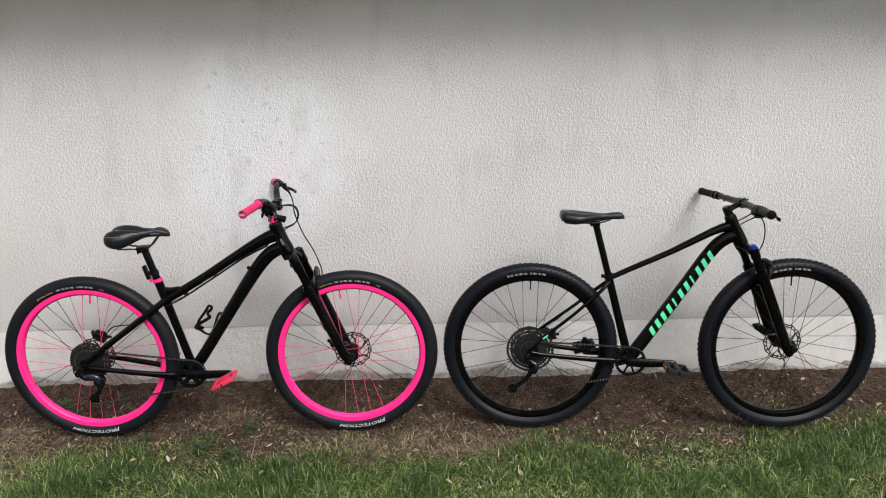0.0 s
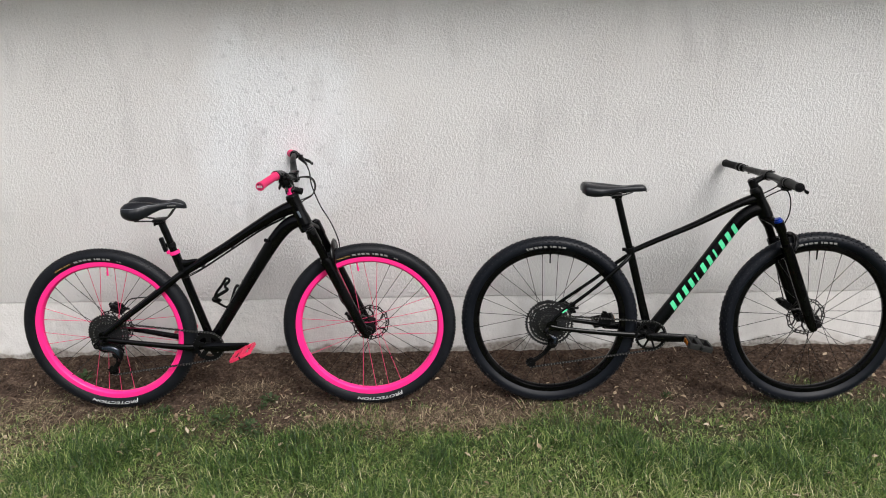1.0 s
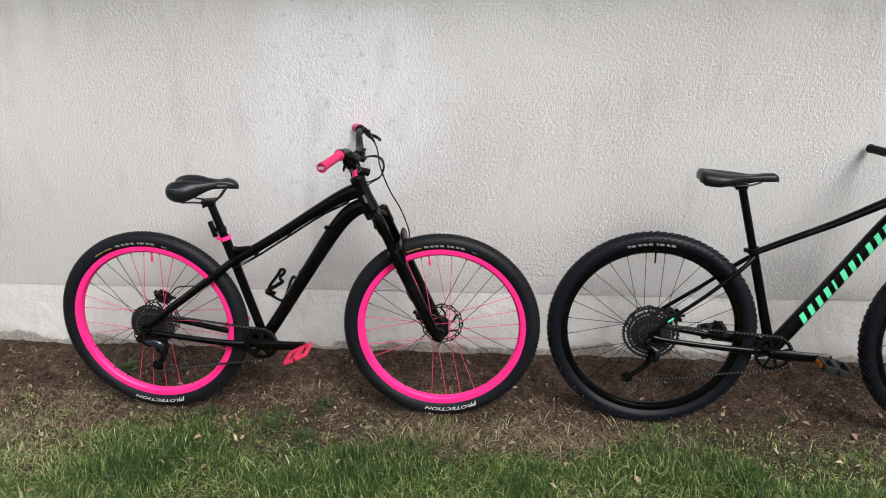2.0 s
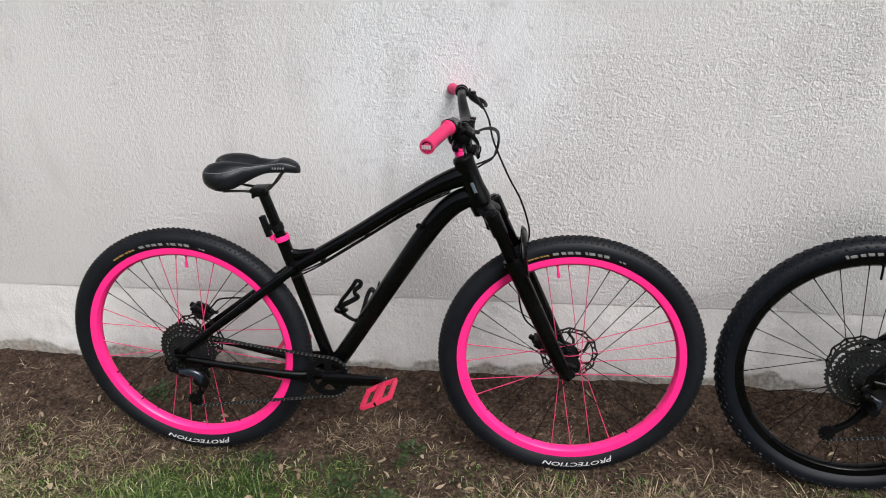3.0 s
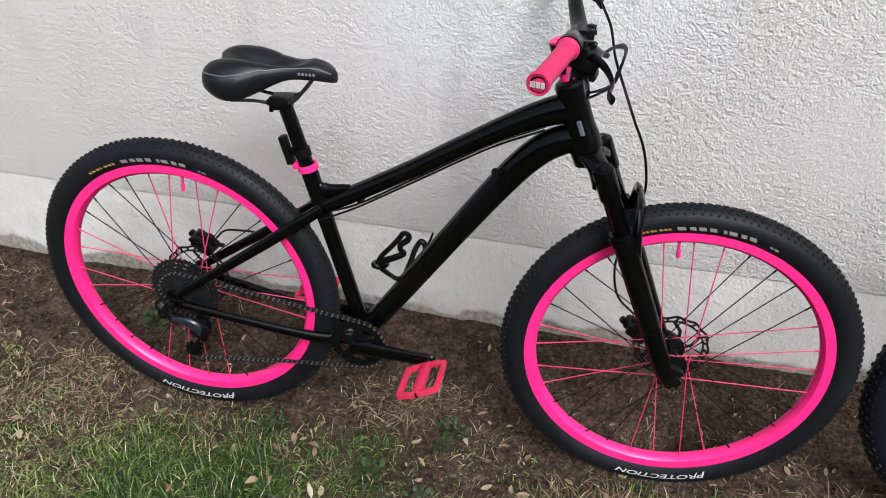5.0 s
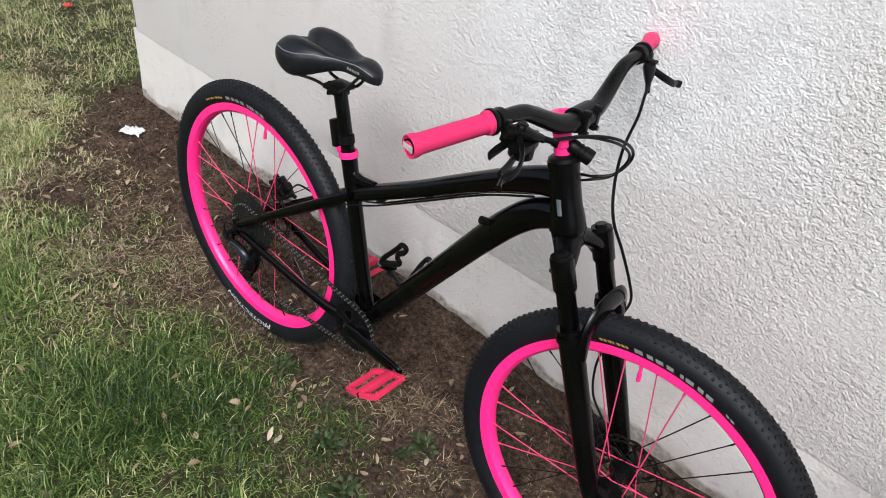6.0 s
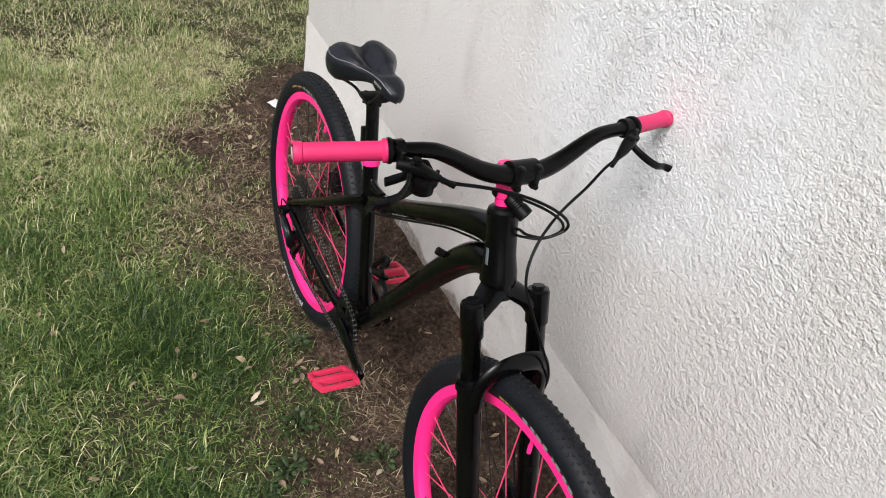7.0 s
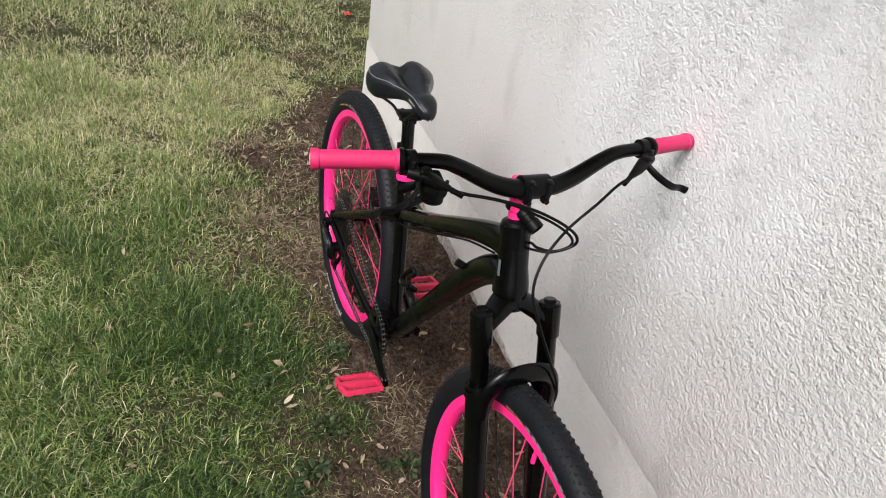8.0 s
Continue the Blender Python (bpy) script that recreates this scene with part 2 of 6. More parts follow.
    nt.links.new(bp.outputs[0], b.inputs["Normal"])
    me.materials.append(m)
    tagged(new("ground", me), "bare brown soil along the wall turning into thin lawn", "ground", kind="structure")


build_ground()

# ---------------------------------------------------------------- the house wall


def wall_material(name, base, coarse):
    m = bpy.data.materials.new(name)
    m.use_nodes = True
    nt = m.node_tree
    b = nt.nodes["Principled BSDF"]
    b.inputs["Roughness"].default_value = 0.85
    b.inputs["Specular IOR Level"].default_value = 0.16
    co = nt.nodes.new("ShaderNodeTexCoord")

    def tex(scale, detail, kind="ShaderNodeTexNoise", vec=None):
        n = nt.nodes.new(kind)
        n.inputs["Scale"].default_value = scale
        if "Detail" in n.inputs:
            n.inputs["Detail"].default_value = detail
        nt.links.new(vec or co.outputs["Object"], n.inputs["Vector"])
        return n

    def mix(fac, a, c):
        n = nt.nodes.new("ShaderNodeMix")
        n.data_type = "RGBA"
        for s, k in ((fac, 0), (a, 6), (c, 7)):
            if hasattr(s, "is_linked"):
                nt.links.new(s, n.inputs[k])
            else:
                n.inputs[k].default_value = s
        return n.outputs[2]

    def span(src, a, c, lo=0.0, hi=1.0):
        n = nt.nodes.new("ShaderNodeMapRange")
        for k, v in zip((1, 2, 3, 4), (a, c, lo, hi)):
            n.inputs[k].default_value = v
        nt.links.new(src, n.inputs[0])
        return n.outputs[0]

    col = mix(span(tex(0.9, 5).outputs[0], 0.35, 0.68), (*base, 1), (base[0] * 0.90, base[1] * 0.885, base[2] * 0.87, 1))
    # touched-up patches of cooler, whiter paint
    where = nt.nodes.new("ShaderNodeVectorMath")
    where.operation = "DISTANCE"
    warp = nt.nodes.new("ShaderNodeVectorMath")
    warp.operation = "MULTIPLY_ADD"
    nt.links.new(tex(3.2, 4).outputs["Color"], warp.inputs[0])
    warp.inputs[1].default_value = (0.5, 0.0, 0.5)
    nt.links.new(co.outputs["Object"], warp.inputs[2])
    nt.links.new(warp.outputs[0], where.inputs[0])
    where.inputs[1].default_value = (-0.55, 0.0, 1.42)
    patch = span(where.outputs["Value"], 0.52, 0.30)
    col = mix(patch, col, (base[0] * 1.06, base[1] * 1.085, base[2] * 1.11, 1))
    # grey scuffs and drips
    stretch = nt.nodes.new("ShaderNodeMapping")
    stretch.inputs["Scale"].default_value = (2.2, 1, 0.9)
    nt.links.new(co.outputs["Object"], stretch.inputs[0])
    dirt = span(tex(2.6, 8, vec=stretch.outputs[0]).outputs[0], 0.56, 0.74, 0.0, 0.45)
    col = mix(dirt, col, (base[0] * 0.66, base[1] * 0.65, base[2] * 0.645, 1))
    scuff = nt.nodes.new("ShaderNodeMath")
    scuff.operation = "MULTIPLY"
    nt.links.new(span(where.outputs["Value"], 0.62, 0.28, 0.0, 0.34), scuff.inputs[0])
    nt.links.new(span(tex(27, 9).outputs[0], 0.58, 0.68), scuff.inputs[1])
    col = mix(scuff.outputs[0], col, (base[0] * 0.50, base[1] * 0.515, base[2] * 0.53, 1))
    speck = span(tex(26, 3).outputs[0], 0.68, 0.76, 0.0, 0.32)
    col = mix(speck, col, (base[0] * 0.45, base[1] * 0.44, base[2] * 0.42, 1))
    # fine grey specks in patchy clusters
    clustered = nt.nodes.new("ShaderNodeMath")
    clustered.operation = "MULTIPLY"
    nt.links.new(span(tex(2.3, 4).outputs[0], 0.52, 0.66, 0.0, 0.55), clustered.inputs[0])
    nt.links.new(span(tex(115, 3).outputs[0], 0.58, 0.68), clustered.inputs[1])
    col = mix(clustered.outputs[0], col, (base[0] * 0.52, base[1] * 0.53, base[2] * 0.53, 1))
    # splashed earth near the ground
    sep = nt.nodes.new("ShaderNodeSeparateXYZ")
    nt.links.new(co.outputs["Object"], sep.inputs[0])
    ragged = nt.nodes.new("ShaderNodeMath")
    ragged.operation = "MULTIPLY_ADD"
    nt.links.new(tex(5.5, 9).outputs[0], ragged.inputs[0])
    ragged.inputs[1].default_value = -0.16
    nt.links.new(sep.outputs[2], ragged.inputs[2])
    foot = span(ragged.outputs[0], -0.044, -0.058)
    col = mix(foot, col, mix(span(tex(60, 4).outputs[0], 0.35, 0.65), (0.20, 0.186, 0.168, 1), (0.38, 0.362, 0.338, 1)))
    low = span(sep.outputs[2], 0.09, -0.03, 0.0, 0.8)
    mud = nt.nodes.new("ShaderNodeMath")
    mud.operation = "MULTIPLY"
    nt.links.new(low, mud.inputs[0])
    nt.links.new(span(tex(7, 8).outputs[0], 0.42, 0.66), mud.inputs[1])
    col = mix(mud.outputs[0], col, (0.20, 0.155, 0.12, 1))
    nt.links.new(col, b.inputs["Base Color"])
    bp = nt.nodes.new("ShaderNodeBump")
    if coarse:
        # thrown stucco: uneven lumps parted by sharp crevices, with a sandy grain
        bent = nt.nodes.new("ShaderNodeVectorMath")
        bent.operation = "MULTIPLY_ADD"
        nt.links.new(tex(70, 2).outputs["Color"], bent.inputs[0])
        bent.inputs[1].default_value = (0.016, 0.016, 0.016)
        nt.links.new(co.outputs["Object"], bent.inputs[2])
        cell = tex(125, 0, "ShaderNodeTexVoronoi", bent.outputs[0])
        cell.feature = "DISTANCE_TO_EDGE"
        crack = span(cell.outputs["Distance"], 0.0, 0.22)
        knob = span(tex(185, 0, "ShaderNodeTexVoronoi", bent.outputs[0]).outputs["Distance"], 0.75, 0.05)
        grain = span(tex(300, 3).outputs[0], 0.25, 0.75)
        lump = span(tex(185, 4).outputs[0], 0.30, 0.70)
        swell = span(tex(72, 2).outputs[0], 0.25, 0.75)
        total = None
        for src, k in ((grain, 0.20), (lump, 0.55), (knob, 0.42), (crack, 0.16), (swell, 1.30)):
            n = nt.nodes.new("ShaderNodeMath")
            n.operation = "MULTIPLY_ADD"
            nt.links.new(src, n.inputs[0])
            n.inputs[1].default_value = k
            if total is not None:
                nt.links.new(total, n.inputs[2])
            total = n.outputs[0]
        # the coat is worn smoother here and there
        wob = nt.nodes.new("ShaderNodeMath")
        wob.operation = "MULTIPLY_ADD"
        nt.links.new(tex(1.6, 3).outputs[0], wob.inputs[0])
        wob.inputs[1].default_value = 1.6
        nt.links.new(sep.outputs[0], wob.inputs[2])
        worn = nt.nodes.new("ShaderNodeMath")
        worn.operation = "MULTIPLY"
        nt.links.new(span(wob.outputs[0], -0.9, 0.5, 0.60, 0.66), worn.inputs[0])
        nt.links.new(span(tex(2.1, 4).outputs[0], 0.38, 0.56, 0.55, 1.0), worn.inputs[1])
        nt.links.new(worn.outputs[0], bp.inputs["Strength"])
        bp.inputs["Distance"].default_value = 0.0036
    else:
        sand = nt.nodes.new("ShaderNodeMath")
        sand.operation = "MULTIPLY_ADD"
        nt.links.new(span(tex(130, 5).outputs[0], 0.3, 0.7), sand.inputs[0])
        sand.inputs[1].default_value = 0.32
        nt.links.new(span(tex(16, 6).outputs[0], 0.3, 0.7), sand.inputs[2])
        total = sand.outputs[0]
        bp.inputs["Strength"].default_value, bp.inputs["Distance"].default_value = 0.6, 0.006
    nt.links.new(total, bp.inputs["Height"])
    nt.links.new(bp.outputs[0], b.inputs["Normal"])
    return m


STUCCO = wall_material("rough_white_stucco", (0.752, 0.744, 0.738), True)
PLINTH = wall_material("smooth_cream_render", (0.635, 0.626, 0.612), False)
SOFFIT = material("varnished_boards", (0.52, 0.25, 0.07), 0.7, vary=0.15)


def wavy(x, k):
    return 0.004 * noise.noise((x * 3, k, 0)) + 0.002 * noise.noise((x * 14, k, 3))


def build_wall():
    # upper stucco coat, with a slightly uneven lower rim
    g = Geo()
    xs = [-2.926 + 0.05 * i for i in range(220)]
    n = len(xs)
    rings = [[(x, 0.30, 2.12) for x in xs], [(x, 0.0, 2.12) for x in xs], [(x, 0.0, 0.302 + wavy(x, 1)) for x in xs],
             [(x, 0.003, 0.297 + wavy(x, 1)) for x in xs], [(x, 0.30, 0.297) for x in xs]]
    faces = [(k * n + i, k * n + i + 1, ((k + 1) % 5) * n + i + 1, ((k + 1) % 5) * n + i) for k in range(5) for i in range(n - 1)]
    faces += [tuple(k * n for k in range(5)), tuple(k * n + n - 1 for k in range(4, -1, -1))]
    g.add([p for r in rings for p in r], faces)
    tagged(new("wall_north", g.mesh("wall_north", STUCCO)), "white rough stucco house wall with scuffs and touched-up paint", "wall", kind="structure")
    g = Geo()
    xs = [-2.966 + 0.05 * i for i in range(221)]
    n = len(xs)
    rings = [[(x, 0.30, 0.297) for x in xs], [(x, 0.005 + wavy(x, 4) * 0.5, 0.297) for x in xs], [(x, 0.004 + wavy(x, 5), 0.12) for x in xs], [(x, -0.002 + wavy(x, 5) * 1.5, 0.02) for x in xs], [(x, -0.004 + wavy(x, 5), -0.35) for x in xs], [(x, 0.30, -0.35) for x in xs]]
    m = len(rings)
    faces = [(k * n + i, k * n + i + 1, ((k + 1) % m) * n + i + 1, ((k + 1) % m) * n + i) for k in range(m) for i in range(n - 1)]
    faces += [tuple(k * n for k in range(m)), tuple(k * n + n - 1 for k in range(m - 1, -1, -1))]
    g.add([p for r in rings for p in r], faces)
    tagged(new("wall_plinth", g.mesh("wall_plinth", PLINTH)), "smooth cream-white rendered wall base splashed with earth", "wall", kind="structure")
    for name, x0, z0, z1, mat in (("wall_west", -2.926, 0.297, 2.12, STUCCO), ("wall_west_plinth", -2.966, -0.35, 0.297, PLINTH)):
        g = Geo().box((x0 + 0.15, 4.30, (z0 + z1) / 2), (0.30, 8.0, z1 - z0))
        tagged(new(name, g.mesh(name, mat)), "white rendered side wall of the house", "wall", kind="structure")
    g = Geo().box((2.5, 3.63, 2.17), (11.8, 8.24, 0.14), bevel=0.01)
    tagged(new("roof_overhang", g.mesh("roof_overhang", SOFFIT)), "brown boarded eaves jutting out over the stucco wall", "roof", kind="structure")


build_wall()


def build_unseen_walls():
    """Plain walls behind and beside the way, added unseen to darken reflections in black paint."""
    dim_grey = material("unseen_wall_grey_green", (0.11, 0.115, 0.095), 0.9, vary=0.4, scale=3, bump=0.3, bump_scale=60)
    g = Geo().box((0, -9.0, 1.4), (26, 0.25, 3.0), bevel=0.02)
    tagged(new("wall_south", g.mesh("wall_south", dim_grey)), "plain grey-green wall added out of view to darken reflections", "wall", kind="structure")
    g = Geo().box((12.9, -1.0, 1.4), (0.25, 15.6, 3.0), bevel=0.02)
    tagged(new("wall_east", g.mesh("wall_east", dim_grey)), "plain grey-green wall added out of view to darken reflections", "wall", kind="structure")


build_unseen_walls()

# ---------------------------------------------------------------- bicycles: x ahead, y to the wall, z up, from the ground under the rear hub


def turned(p, axis, degrees):
    return Matrix.Translation(p) @ Matrix.Rotation(radians(degrees), 4, Vector(axis)) @ Matrix.Translation(-Vector(p))


def along(a, b):
    """A pose at a whose z axis points to b."""
    d = Vector(b) - Vector(a)
    return Matrix.Translation(a) @ d.to_track_quat("Z", "Y").to_matrix().to_4x4()


def lettering(words):
    """A line of the built-in font as flat faces, 0 to 1 along and 0 to 1 high."""
    data = bpy.data.curves.new("lettering", "FONT")
    data.body = words
    data.resolution_u = 3
    data.offset = 0.016
    ob = bpy.data.objects.new("lettering", data)
    me = ob.to_mesh()
    pts = [(v.co.x, v.co.y) for v in me.vertices]
    faces = [tuple(p.vertices) for p in me.polygons]
    ob.to_mesh_clear()
    bpy.data.objects.remove(ob)
    x0, x1 = min(p[0] for p in pts), max(p[0] for p in pts)
    y0, y1 = min(p[1] for p in pts), max(p[1] for p in pts)
    return [((x - x0) / (x1 - x0), (y - y0) / (y1 - y0)) for x, y in pts], faces


def wheel(parent, at, look_of, rear):
    """hub, rim, tyre with tread blocks, spokes, valve, brake disc and, behind, the cassette."""
    pink = look_of == "pink"
    R = 0.3664 if pink else 0.3764
    s = R / 0.371
    half = 0.0270 if pink else 0.0295
    grow = 1.094 if pink else 1.0  # how much taller the tyre stands over its rim
    up = lambda r: (0.309 + (r - 0.309) * grow) * s
    valve = radians((84.8 if rear else 98.4) if pink else 89)
    g = Geo()
    g.lathe([(0.006, -0.066 if rear else -0.05), (0.011, -0.066 if rear else -0.05), (0.012, -0.035), (0.028, -0.032), (0.028, -0.029), (0.015, -0.022), (0.013, 0.0), (0.016, 0.022), (0.029, 0.027), (0.029, 0.030), (0.014, 0.034), (0.011, 0.05), (0.006, 0.05)], 24)
    hub = part("wheel", g, BLACK_ALLOY, parent, ("rear" if rear else "front") + (" wheel with neon pink rim and spokes" if pink else " wheel with black rim and thin black spokes"), at)
    g = Geo()
    prof = [(0.313, -0.0125), (0.319, -0.0175), (0.329, -half * 0.93), (0.340, -half), (0.351, -half * 0.93), (0.360, -half * 0.66), (0.3655, -half * 0.3), (0.367, 0)]
    prof = [(up(r), y) for r, y in prof]
    prof += [(r, -y) for r, y in prof[-2::-1]] + [(0.309 * s, 0.011), (0.309 * s, -0.011)]
    g.lathe(prof, 112, loop=True)
    tyre = part("tyre", g, RUBBER if pink else BLUE_RUBBER, hub, "knobbly black mountain bike tyre", angle=60)
    g = Geo()
    rows = [(-0.0045, 0.367, 0, 0.0065, 0.010), (0.0045, 0.367, 0.5, 0.0065, 0.010), (-0.0125, 0.3640, 0.25, 0.006, 0.009), (0.0125, 0.3640, 0.75, 0.006, 0.009),
            (-0.0195, 0.3585, 0.6, 0.007, 0.009), (0.0195, 0.3585, 0.1, 0.007, 0.009), (-0.0255, 0.3505, 0.1, 0.006, 0.011), (0.0255, 0.3505, 0.6, 0.006, 0.011)]
    rows = rows[:6] if pink else rows
    count = 150 if pink else 96
    for y, r, ph, wide, long in rows:
        y *= half / 0.0275
        tilt = math.atan2(y * 0.95, 0.024)
        for k in range(count):
            a = 2 * math.pi * (k + ph) / count
            m = Matrix.Rotation(-a, 4, "Y") @ Matrix.Translation((up(r), y, 0)) @ Matrix.Rotation(tilt, 4, "Z") @ Matrix.Rotation(radians(20 if k % 2 else -20), 4, "X")
            h, w2, l2 = (0.0014 if pink else 0.0022), wide * 0.42, long * (0.31 if pink else 0.40)
            c = [(-0.001, -w2, -l2), (-0.001, w2, -l2), (-0.001, w2, l2), (-0.001, -w2, l2), (h, -w2 * 0.75, -l2 * 0.75), (h, w2 * 0.75, -l2 * 0.75), (h, w2 * 0.75, l2 * 0.75), (h, -w2 * 0.75, l2 * 0.75)]
            g.add([m @ Vector(p) for p in c], [(4, 5, 6, 7), (0, 1, 5, 4), (1, 2, 6, 5), (2, 3, 7, 6), (3, 0, 4, 7)])
    tagged(part("tread", g, DUSTY_RUBBER if pink else RUBBER, hub, "rows of small rubber tread blocks", angle=20), kind="stuff")
    g = Geo()
    prof = [(0.3205, -0.0165), (0.3205, -0.0135), (0.315, -0.0125), (0.315, 0.0125), (0.3205, 0.0135), (0.3205, 0.0165), (0.314, 0.0172), (0.300, 0.0155), (0.2935, 0.0085), (0.2925, 0), (0.2935, -0.0085), (0.300, -0.0155), (0.314, -0.0172)]
    g.lathe([(r * s, y) for r, y in prof], 112, loop=True)
    part("rim", g, PINK if pink else GLOSS_BLACK, hub, "neon pink painted rim" if pink else "black rim")
    # printed words on the tyre wall, as plain bars
    def bars(mat, a0, a1, n, r0, r1, label):
        q = Geo()
        step = (a1 - a0) / n
        for i in range(n):
            for _ in (0,):
                b0, b1 = radians(a0 + step * (i + 0.06)), radians(a0 + step * (i + (0.80, 0.66, 0.86, 0.40, 0.74)[i % 5]))
                top = r1 if i % 9 == (8 if a0 < 200 else 7) else r1 - (r1 - r0) * 0.22
                sk = radians(0.5)
                f = lambda r: -(half + 0.0010) + abs(r - 0.340 * s) ** 2 * 9
                q.add([(r * math.cos(b + e), f(r), r * math.sin(b + e)) for r, b, e in ((r0, b0, 0), (r0, b1, 0), ((r0 + top) / 2, b1, sk / 2), (top, b1, sk), (top, b0, sk), ((r0 + top) / 2, b0, sk / 2))], [(0, 1, 2, 5), (5, 2, 3, 4)])
        tagged(part("printed_word", q, mat, hub, label), kind="stuff")
    if pink:
        hi = (123, 109, 107, 72) if rear else (111, 101, 100, 66)
        lo = (250, 284) if rear else (259, 293)
        bars(GOLD_PRINT, hi[0], hi[1], 7, 0.3275, 0.3335, "small ochre tyre print")
        bars(GREY_PRINT, hi[3] + 8, hi[2], 8, 0.327, 0.3370, "silver-grey tyre print")
        bars(GREY_PRINT, hi[3], hi[3] + 4, 2, 0.327, 0.332, "silver-grey tyre print")
        q = Geo()
        tv, tf = lettering("PROTECTION")
        tv = [(u, 1 - (1 - v) * 1.4 if u < 0.095 else v) for u, v in tv]  # a taller first letter
        a0, a1 = radians(lo[0]), radians(lo[1])
        q.add([((0.327 + 0.0130 * v) * math.cos(a1 - (a1 - a0) * u - 0.015 * v), -(half + 0.0011) + abs(0.327 + 0.0130 * v - 0.340 * s) ** 2 * 9, (0.327 + 0.0130 * v) * math.sin(a1 - (a1 - a0) * u - 0.015 * v)) for u, v in tv], tf)
        tagged(part("printed_word", q, WHITE_PRINT, hub, "bold white word on the tyre wall"), kind="stuff")
    else:
        bars(GREY_PRINT, 78, 108, 9, 0.331, 0.342, "grey tyre print")
    # spokes
    n = 32 if pink else 28
    made = {}
    for i in range(n):
        side = 1 if i % 2 else -1
        a = valve + 2 * math.pi * (i + 0.5) / n
        cross = (-1 if (i // 2) % 2 else 1) * radians(78)
        lit = pink and ((i + 2) // 4) % 2 == 0
        p = Vector((0.0275 * math.cos(a + cross), side * 0.030, 0.0275 * math.sin(a + cross)))
        q = Vector((0.2945 * s * math.cos(a), side * 0.003, 0.2945 * s * math.sin(a)))
        if lit not in made:
            r = 0.0013 if lit else (0.00125 if pink else 0.0012)
            made[lit] = Geo().rod((0, 0, 0), (0, 0, 1), r, 6).rod((0, 0, 0.955), (0, 0, 1), r * 1.5, 6).mesh("spoke", PINK_SPOKE if lit else BLACK_ALLOY)
        part("spoke", made[lit], None, hub, at=along(p, q) @ Matrix.Diagonal((1, 1, (q - p).length, 1)))
    d = Vector((math.cos(valve), 0, math.sin(valve)))
    d = d * s
    g = Geo().rod(d * 0.293, d * 0.288, 0.0045, 10).rod(d * 0.292, d * 0.262, 0.003, 10).rod(d * 0.272, d * 0.254, 0.0042 if pink else 0.003, 10)
    part("valve", g, PINK if pink else BLACK_PLASTIC, hub, "pink valve with cap" if pink else "black valve")
    # brake disc on the wall side
    ro = 0.08
    g = Geo()
    k = 72
    wav = [(ro + 0.002 * math.cos(12 * 2 * math.pi * i / k)) for i in range(k)]
    g.ring([(wav[i] * math.cos(2 * math.pi * i / k), wav[i] * math.sin(2 * math.pi * i / k)) for i in range(k)], [((wav[i] - 0.005) * math.cos(2 * math.pi * i / k), (wav[i] - 0.005) * math.sin(2 * math.pi * i / k)) for i in range(k)], 0.037, 0.039)
    g.ring(circle(ro - 0.011, k), circle(ro - 0.015, k), 0.037, 0.039)
    for i in range(24):
        a = 2 * math.pi * i / 24
        g.box(((ro - 0.008) * math.cos(a), 0.038, (ro - 0.008) * math.sin(a)), (0.010, 0.002, 0.005), Matrix.Rotation(-a + 0.5, 4, "Y"))
    for i in range(6):
        a = 2 * math.pi * i / 6
        g.sweep([(0.024 * math.cos(a), 0.038, 0.024 * math.sin(a)), (0.045 * math.cos(a + 0.25), 0.038, 0.045 * math.sin(a + 0.25)), (0.067 * math.cos(a + 0.6), 0.038, 0.067 * math.sin(a + 0.6))], [(0.0012, 0.004)] * 3, 8)
    g.ring(circle(0.028, k), circle(0.016, k), 0.036, 0.040)
    part("brake_disc", g, STEEL, hub, "drilled steel brake disc")
    if rear:
        g = Geo()
        teeth = (42, 37, 32, 28, 24, 21, 18, 16, 14, 12, 11) if pink else (50, 42, 36, 32, 28, 24, 21, 18, 16, 14, 12, 10)
        for i, t in enumerate(teeth):
            r = t * 0.0127 / (2 * math.pi)
            y = -0.0285 - 0.0033 * i
            outer = circle(r - 0.0028, 2 * t, 0.0056)
            k2 = len(outer)
            if t > 20:
                g.ring(outer, circle(r - 0.010, k2), y - 0.0008, y + 0.0008)
                for j in range(8):
                    a = 2 * math.pi * j / 8 + i * 0.12
                    g.box(((r - 0.02) * math.cos(a), y, (r - 0.02) * math.sin(a)), (0.030, 0.0016, 0.005), Matrix.Rotation(-a + 0.35, 4, "Y"))
            else:
                g.ring(outer, circle(0.014, k2), y - 0.0008, y + 0.0008)
        g.lathe([(0.016, -0.027), (0.017, -0.066), (0.012, -0.0665), (0.006, -0.0665)], 24)
        part("cassette", g, DARK_STEEL, hub, "stack of toothed steel sprockets")
    return hub


